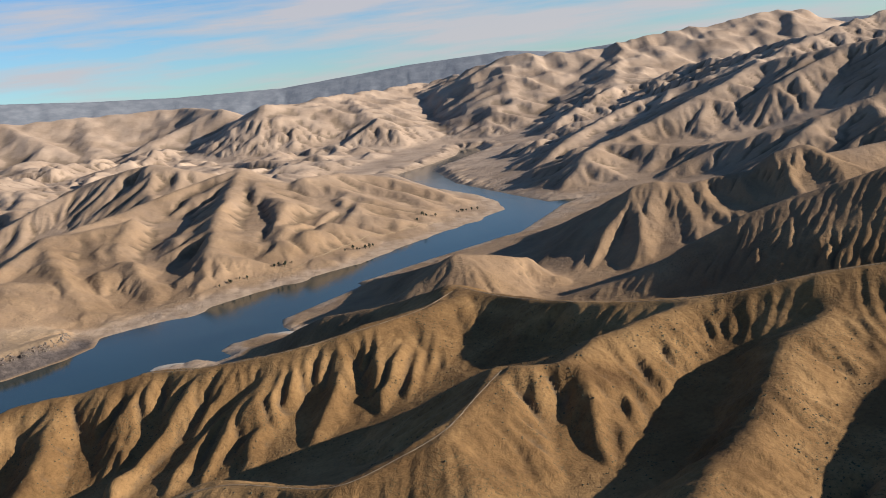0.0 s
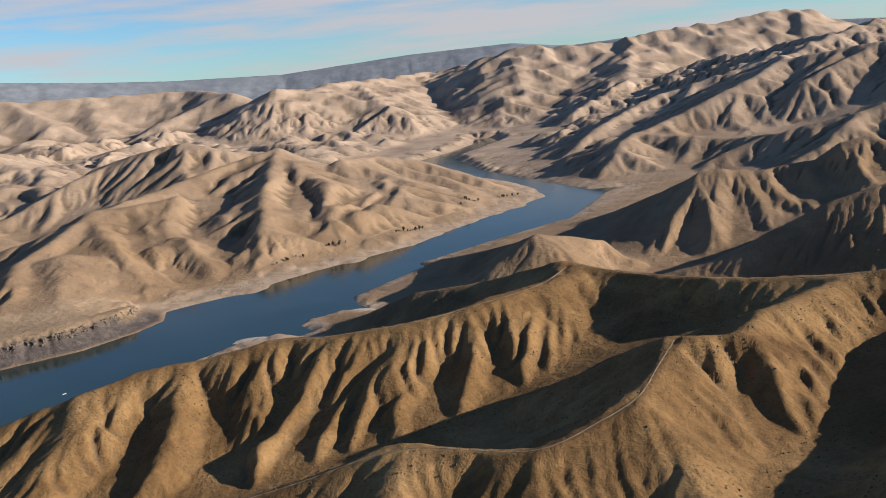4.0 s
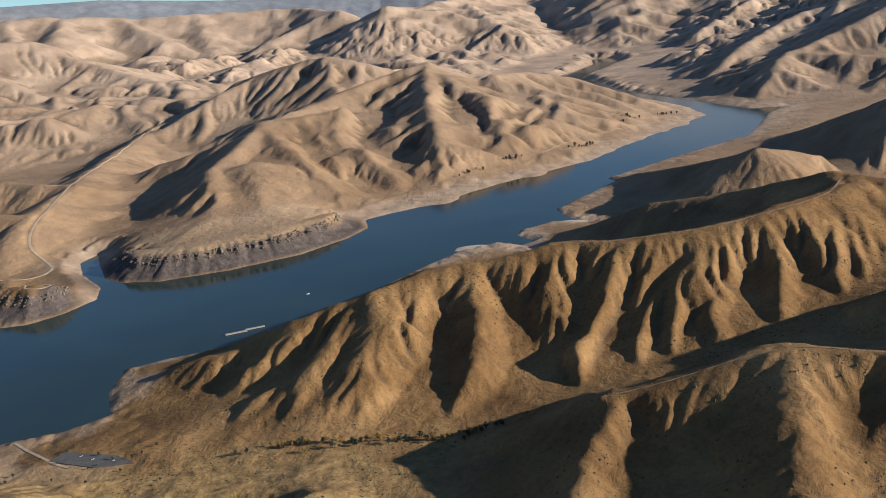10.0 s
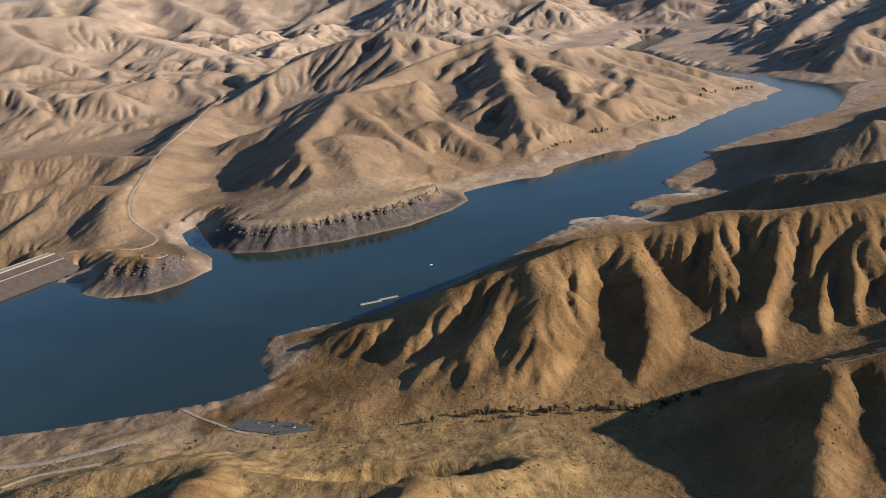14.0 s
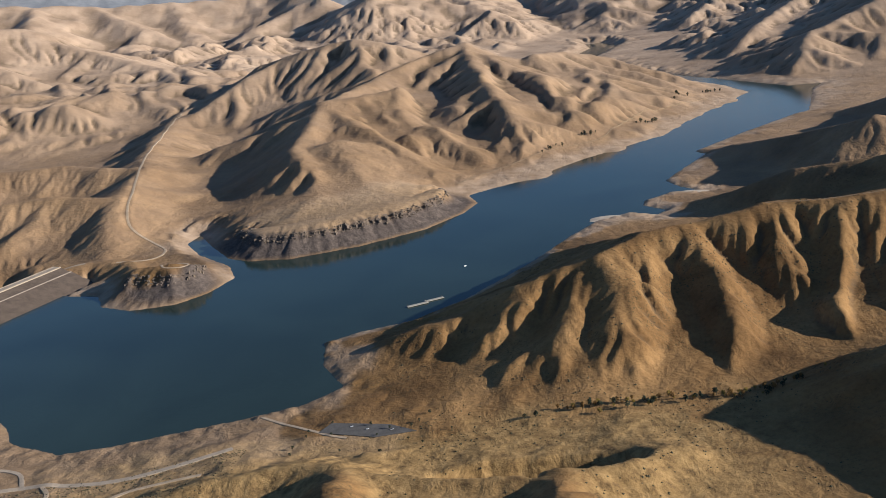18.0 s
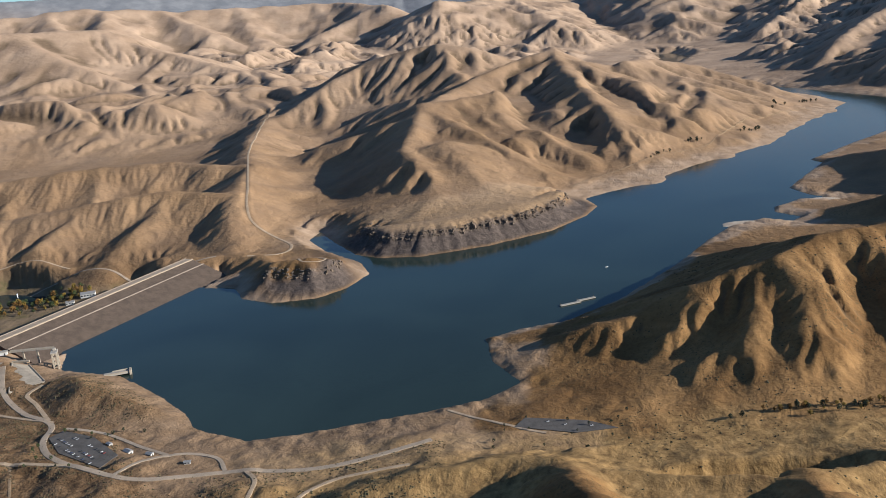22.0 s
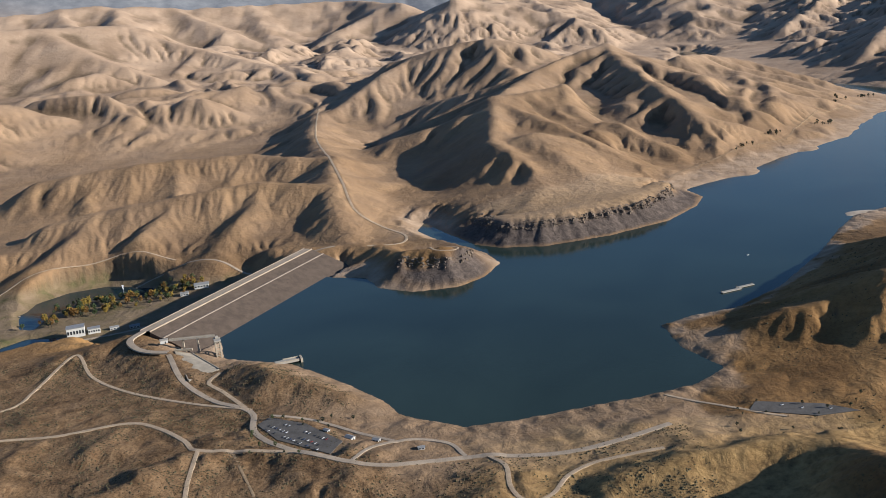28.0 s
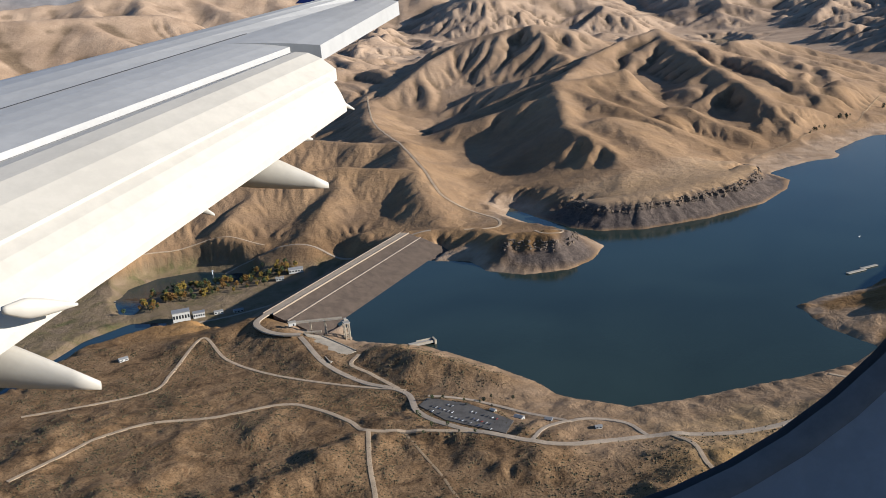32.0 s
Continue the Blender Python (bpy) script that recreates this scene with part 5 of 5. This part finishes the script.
def tree(hue, seed, m, label, group):
    """A tapered trunk with limbs and a crown of loose clumps; two and a half metres of scene height."""
    r = random.Random(seed)
    t = thing("tree", m, label, "tree", group)
    bm = bmesh.new()
    bmesh.ops.create_cone(bm, segments=6, radius1=0.13, radius2=0.05, depth=1.4, matrix=Matrix.Translation((0, 0, 0.6)))
    for k in range(4):
        a = k * 1.6 + r.uniform(0, 1)
        m4 = Matrix.Translation((0.25 * math.cos(a), 0.25 * math.sin(a), 1.2)) @ Matrix.Rotation(a, 4, "Z") @ Matrix.Rotation(radians(38), 4, "Y")
        bmesh.ops.create_cone(bm, segments=4, radius1=0.05, radius2=0.015, depth=0.9, matrix=m4)
    part("trunk", bm, M_BARK, t)
    bm = bmesh.new()
    clump_cloud(bm, r, (0, 0, 1.65), (0.85, 0.85, 0.95), 46, 0.26)
    part("crown", bm, CROWNS[hue], t, hue + " crown")
    return t


rng = random.Random(11)
FIRST = {}


def plant(hue, x, y, size, label, group):
    m = pose(x, y, land(x, y) - 0.05, 0, 0, rng.uniform(0, 360))
    key = (hue, group)
    if key not in FIRST:
        FIRST[key] = tree(hue, len(FIRST) + 3, m, label, group)
        FIRST[key].scale = (size,) * 3
    else:
        c = copy_thing(FIRST[key], m)
        c.scale = (size * rng.uniform(0.9, 1.1), size * rng.uniform(0.9, 1.1), size * rng.uniform(0.85, 1.2))


WORDS = {"green": "broad green tree in the riverside park", "yellow": "tree with yellow autumn leaves in the riverside park", "rust": "tree with rust-brown autumn leaves in the riverside park", "dark": "dark green bushy tree"}
count = 0
while count < 168:
    x, y = rng.uniform(-722, -628), rng.uniform(490, 575)
    # the park lies inside the river's bend
    if to_line(np.array([x]), np.array([y]), [(-712, 528), (-690, 545), (-664, 556), (-640, 566)])[0][0] > rng.uniform(7, 25) or land(x, y) < -16.6 or land(x, y) > -9:
        continue
    hue = rng.choices(("green", "yellow", "rust", "dark"), (5, 5, 3, 2))[0]
    plant(hue, x, y, rng.uniform(1.0, 2.0), WORDS[hue], "park trees")
    count += 1
for k in range(84):
    f = rng.random() ** 0.8
    x, y = -282 + 100 * f + rng.gauss(0, 3), 300 + 3 * math.sin(4 * f) + 12 * max(0, f - 0.6) + rng.gauss(0, 1.6)
    hue = rng.choices(("yellow", "rust", "dark"), (3, 3, 4))[0]
    plant(hue, x, y, rng.uniform(0.5, 1.1), {"yellow": "small yellow autumn tree along the dry creek", "rust": "small rust-brown tree along the dry creek", "dark": "small dark tree along the dry creek"}[hue], "creek trees")
for cx, cy, n in ((-106, 912, 8), (-165, 858, 6), (-38, 1052, 8), (-212, 806, 5), (12, 1098, 7)):
    for k in range(n):
        f = rng.gauss(0, 10)
        x, y = cx - 6 + 0.68 * f + rng.gauss(0, 2), cy + 4 + 0.73 * f + rng.gauss(0, 2)
        if land(x, y) > 0.8:
            plant("dark", x, y, rng.uniform(0.9, 1.8), "dark tree on the sandy far shore", "shore trees")
for k in range(26):
    x, y = rng.uniform(-534, -492), rng.uniform(286, 322)
    if land(x, y) > 1 and to_line(np.array([x]), np.array([y]), [(-526, 311), (-502, 293)])[0][0] > 7:
        hue = rng.choice(("dark", "green"))
        plant(hue, x, y, rng.uniform(0.45, 0.8), "small dark green tree at the edge of the car park", "car park trees")
for k in range(22):
    x, y = rng.uniform(-372, -300), rng.uniform(285, 312)
    plant("dark", x, y, rng.uniform(0.35, 0.7), "small dark bush on the lakeside meadow", "meadow bushes")


def scrub(name, count, pick, sizes, mat, label, seed, sink=0.25):
    """Low bushes strewn over the ground, each a rough little dome."""
    r = np.random.default_rng(seed)
    x, y = pick(r, count)
    z = height(x, y)
    ok = (field("shore", x, y) > 9) & (z > 1.2)
    x, y, z = x[ok], y[ok], z[ok]
    n = len(x)
    s = r.uniform(*sizes, n)[:, None, None]
    shape = np.array([(1, 0, 0), (0, 1, 0), (-1, 0, 0), (0, -1, 0), (0, 0, 0.85)])
    v = shape[None] * s * r.uniform(0.7, 1.25, (n, 5, 3)) + np.stack([x, y, z - sink * s[:, 0, 0]], -1)[:, None]
    f = np.array([(0, 1, 4), (1, 2, 4), (2, 3, 4), (3, 0, 4)])[None] + 5 * np.arange(n)[:, None, None]
    ob = link_mesh(name, v.reshape(-1, 3).tolist(), f.reshape(-1, 3).tolist(), mat)
    return tagged(ob, label, "bushes", kind="stuff")


def over_plain(r, n):
    x, y = r.uniform(-760, -380, n), r.uniform(205, 400, n)
    keep = (fbm(x / 26, y / 26, 3, 5) > r.uniform(-0.35, 0.45, n)) & ((field("shore", x, y) > 34) | (x < -500))
    return x[keep], y[keep]


def over_slopes(r, n):
    x, y = r.uniform(-330, 260, n), r.uniform(200, 480, n)
    keep = fbm(x / 40, y / 40, 3, 6) > r.uniform(-0.1, 0.6, n)
    return x[keep], y[keep]


scrub("sagebrush", 60000, over_plain, (0.18, 0.62), M_SAGE, "low dark sagebrush over the dry plain", 1)
scrub("dry_weeds", 20000, over_plain, (0.15, 0.5), M_RUST, "rust-brown tufts of dry weeds over the plain", 2)
scrub("sagebrush", 26000, over_slopes, (0.22, 0.65), M_SAGE, "scattered dark sagebrush on the grassy slopes", 3)


def crag(count, seed):
    """Broken columns of dark rock standing out of the two cliffs."""
    r = np.random.default_rng(seed)
    x, y = r.uniform(-500, -280, count * 30), r.uniform(470, 680, count * 30)
    z, c, d = height(x, y), field("cliff", x, y), field("shore", x, y)
    ok = (c > 0.75) & (z > 7.6) & (z < 11.8) & (d > 8) & (d < 26)
    x, y, z = x[ok][:count], y[ok][:count], z[ok][:count]
    n = len(x)
    half = np.stack([r.uniform(0.4, 1.8, n), r.uniform(0.3, 0.9, n), r.uniform(0.4, 1.1, n)], -1)
    shape = np.array([(-1, -1, -1), (1, -1, -1), (1, 1, -1), (-1, 1, -1), (-1, -1, 1), (1, -1, 1), (1, 1, 1), (-1, 1, 1)], float)
    a = r.uniform(0, 6.28, n)
    v = shape[None] * half[:, None] * r.uniform(0.7, 1.1, (n, 8, 3))
    v = np.stack([v[..., 0] * np.cos(a)[:, None] - v[..., 1] * np.sin(a)[:, None], v[..., 0] * np.sin(a)[:, None] + v[..., 1] * np.cos(a)[:, None], v[..., 2]], -1)
    v = v + np.stack([x, y, z - 0.7], -1)[:, None]
    f = np.array([(0, 3, 2, 1), (4, 5, 6, 7), (0, 1, 5, 4), (1, 2, 6, 5), (2, 3, 7, 6), (3, 0, 4, 7)])[None] + 8 * np.arange(n)[:, None, None]
    return tagged(link_mesh("cliff_rocks", v.reshape(-1, 3).tolist(), f.reshape(-1, 4).tolist(), M_ROCK), "broken dark basalt blocks along the shore cliffs", "rocks", kind="stuff")


crag(700, 8)


# ---------------------------------------------------------------- the aircraft's wing, where it is when the walk ends
M_WING = material("light_grey_wing_paint", (0.315, 0.31, 0.30), 0.55, 0.0, vary=0.08, scale=0.8, spec=0.5)
M_FLAP = material("white_flap_paint", (0.41, 0.378, 0.325), 0.55, 0.0, vary=0.07, scale=0.9, spec=0.5)
M_BLUE = material("dark_blue_paint", (0.010, 0.018, 0.092), 0.3, 0.0, vary=0.1, scale=1.0, spec=0.5)
M_SEAL = material("dark_gap_seal", (0.040, 0.040, 0.044), 0.7, vary=0.2, scale=2)
EYE_AT = (-499.23, 10.80, 146.99)
wing = thing("aircraft_wing", Matrix.Translation(EYE_AT), "light grey airliner wing with lowered white flaps and blue winglet", "wing")


def along_span(p, q, y):
    k = (y - p[1]) / (q[1] - p[1])
    return Vector((p[0] + (q[0] - p[0]) * k, y, p[2] + (q[2] - p[2]) * k))


LEADING = ((-4.74, 8.87, -0.39), (-1.95, 11.30, 0.11))
SPOILER = ((-4.24, 7.83, -0.59), (-2.63, 10.00, -0.20))
FIXED = ((-3.78, 6.85, -0.85), (-2.03, 9.70, -0.35))
AILERON = ((-1.72, 9.65, -0.37), (-1.00, 11.50, 0.01))
CREASE = ((-3.31, 5.75, -1.30), (-1.60, 9.40, -0.63))
FLAP_EDGE = ((-3.13, 5.20, -1.82), (-1.40, 9.50, -0.94))


def skin(lines, ys, thick, crown=0.0):
    """A panel between two or more spanwise lines, with thickness."""
    bm, rows = bmesh.new(), []
    for y in ys:
        pts = [along_span(*l, y) for l in lines]
        row = []
        for a, b in zip(pts[:-1], pts[1:]):
            row += [a.lerp(b, t) + Vector((0, 0, crown * 4 * t * (1 - t))) for t in (0, 0.25, 0.5, 0.75)]
        row.append(pts[-1])
        rows.append(([bm.verts.new(p) for p in row], [bm.verts.new(p - Vector((0, 0, thick))) for p in row]))
    for (t0, b0), (t1, b1) in zip(rows[:-1], rows[1:]):
        for k in range(len(t0) - 1):
            bm.faces.new((t0[k], t0[k + 1], t1[k + 1], t1[k]))
            bm.faces.new((b0[k], b1[k], b1[k + 1], b0[k + 1]))
        bm.faces.new((t0[0], t1[0], b1[0], b0[0]))
        bm.faces.new((t0[-1], b0[-1], b1[-1], t1[-1]))
    for t, b in (rows[0], rows[-1]):
        bm.faces.new(t + b[::-1])
    bmesh.ops.recalc_face_normals(bm, faces=bm.faces)
    return bm


inner, kink, tip = 3.2, 9.72, 11.54
ys_in, ys_out = np.linspace(inner, kink, 14), np.linspace(kink, tip, 6)
part("slat_panel", skin((LEADING, SPOILER), np.linspace(inner, tip, 16), 0.28, 0.05), M_WING, wing, "light grey leading panel")
part("main_panel", skin((SPOILER, FIXED), ys_in, 0.24, 0.02), M_WING, wing, "")
part("outer_panel", skin((SPOILER, AILERON), ys_out, 0.16, 0.02), M_WING, wing, "")
part("gap_seal", skin((tuple((x + 0.0, y, z - 0.06) for x, y, z in FIXED), tuple((x + 0.06, y, z - 0.12) for x, y, z in FIXED)), ys_in, 0.1), M_SEAL, wing, "dark gap ahead of the flap")
part("fore_flap", skin((tuple((x + 0.05, y, z - 0.05) for x, y, z in FIXED), CREASE), np.linspace(inner, 9.55, 14), 0.12, 0.10), M_FLAP, wing, "white forward flap")
part("aft_flap", skin((tuple((x, y, z - 0.03) for x, y, z in CREASE), FLAP_EDGE), np.linspace(inner, 9.40, 14), 0.07, 0.05), M_FLAP, wing, "white aft flap")
for line in (SPOILER,):
    part("panel_joint", skin((tuple((x - 0.012, y, z + 0.004) for x, y, z in line), tuple((x + 0.012, y, z + 0.004) for x, y, z in line)), np.linspace(inner, 10.1, 10), 0.01), M_SEAL, wing, "thin dark panel joint")


def fairing(nose, tail, wide, deep, label):
    """A long tapering pod that hangs under the flap."""
    bm = bmesh.new()
    nose, tail = Vector(nose), Vector(tail)
    rings = []
    for k, t in enumerate(np.linspace(0, 1, 12)):
        r = (0.35 + 0.65 * min(1, t / 0.3)) * (1 - max(0, (t - 0.35) / 0.65) ** 1.3 * 0.88)
        c = nose.lerp(tail, t)
        rings.append([bm.verts.new(c + Vector((0.0, math.cos(a) * wide * r, math.sin(a) * deep * r))) for a in [i / 12 * 2 * math.pi for i in range(12)]])
    for a, b in zip(rings[:-1], rings[1:]):
        for i in range(12):
            bm.faces.new((a[i], a[(i + 1) % 12], b[(i + 1) % 12], b[i]))
    bm.faces.new(rings[0][::-1])
    bm.faces.new(rings[-1])
    bmesh.ops.recalc_face_normals(bm, faces=bm.faces)
    return part("flap_track_fairing", bm, M_FLAP, wing, label, True)


fairing((-4.6, 5.62, -1.75), (-2.68, 5.46, -2.26), 0.15, 0.26, "white tapering flap fairing")
fairing((-3.1, 8.60, -1.15), (-1.60, 8.70, -1.66), 0.15, 0.24, "white tapering flap fairing")
fairing((-2.75, 7.25, -1.30), (-2.33, 7.32, -1.57), 0.04, 0.08, "small flap hinge cover")
fairing((-1.85, 9.62, -0.80), (-1.42, 9.79, -1.06), 0.04, 0.07, "small flap hinge cover")

bm = bmesh.new()
prof = [((-2.25, 11.50, 0.10), (-0.90, 11.58, 0.03)), ((-1.85, 11.62, 0.42), (-0.70, 11.66, 0.40)), ((-1.05, 11.85, 1.35), (-0.32, 11.85, 1.35)), ((-0.62, 11.98, 1.85), (-0.15, 11.98, 1.85))]
rows = []
for a, b in prof:
    a, b = Vector(a), Vector(b)
    rows.append([bm.verts.new(p) for p in (a, a.lerp(b, 0.3) + Vector((0, -0.06, 0)), b, a.lerp(b, 0.3) + Vector((0, 0.06, 0)))])
for r, q in zip(rows[:-1], rows[1:]):
    for i in range(4):
        bm.faces.new((r[i], r[(i + 1) % 4], q[(i + 1) % 4], q[i]))
bm.faces.new(rows[-1])
bm.faces.new(rows[0][::-1])
bmesh.ops.recalc_face_normals(bm, faces=bm.faces)
part("winglet", bm, M_BLUE, wing, "dark blue upswept winglet")
fairing((-3.05, 5.16, -1.60), (-2.74, 5.50, -1.70), 0.05, 0.07, "small flap hinge bracket")
fairing((-2.02, 8.58, -1.08), (-1.70, 8.72, -1.20), 0.05, 0.07, "small flap hinge bracket")


# ---------------------------------------------------------------- the cabin window, at the same moment
M_BEZEL = material("grey_cabin_plastic", (0.20, 0.202, 0.208), 0.55, vary=0.15, scale=12, bump=0.1, bump_scale=0.002)
M_RUBBER = material("dark_window_seal", (0.10, 0.102, 0.108), 0.7, vary=0.2, scale=20)
ahead, right_hand, upward = Vector((-0.05970, 0.96240, -0.26500)), Vector((0.99547, 0.03774, -0.08721)), Vector((0.07393, 0.26901, 0.96030))
window = thing("aircraft_window", Matrix.Translation(EYE_AT), "dark grey rounded cabin window surround of an airliner", "window")


def bezel(profile):
    """A band round a window with rounded corners: profile rows are (outwards, away from the eye)."""
    west, east, low, high, r = -0.257, 0.145, -0.063, 0.223, 0.143
    bm, rings = bmesh.new(), []
    for out, deep in profile:
        ring = []
        for cx, cz, start in ((east - r, low + r, -90), (east - r, high - r, 0), (west + r, high - r, 90), (west + r, low + r, 180)):
            for k in range(17):
                a = radians(start + 90 * k / 16)
                ring.append(bm.verts.new(right_hand * (cx + (r + out) * math.cos(a)) + upward * (cz + (r + out) * math.sin(a)) + ahead * deep))
        rings.append(ring)
    for p, q in zip(rings[:-1], rings[1:]):
        for k in range(len(p)):
            n = (k + 1) % len(p)
            bm.faces.new((p[k], p[n], q[n], q[k]))
    bmesh.ops.recalc_face_normals(bm, faces=bm.faces)
    return bm


part("bezel", bezel(((0.004, 0.200), (0.010, 0.196), (0.022, 0.186), (0.045, 0.168), (0.075, 0.148), (0.090, 0.150), (0.060, 0.185), (0.012, 0.212))), M_BEZEL, window, "", True)
part("seal", bezel(((0.0, 0.203), (0.004, 0.199), (0.010, 0.202), (0.010, 0.210), (0.0, 0.208))), M_RUBBER, window, "dark rubber seal", True)
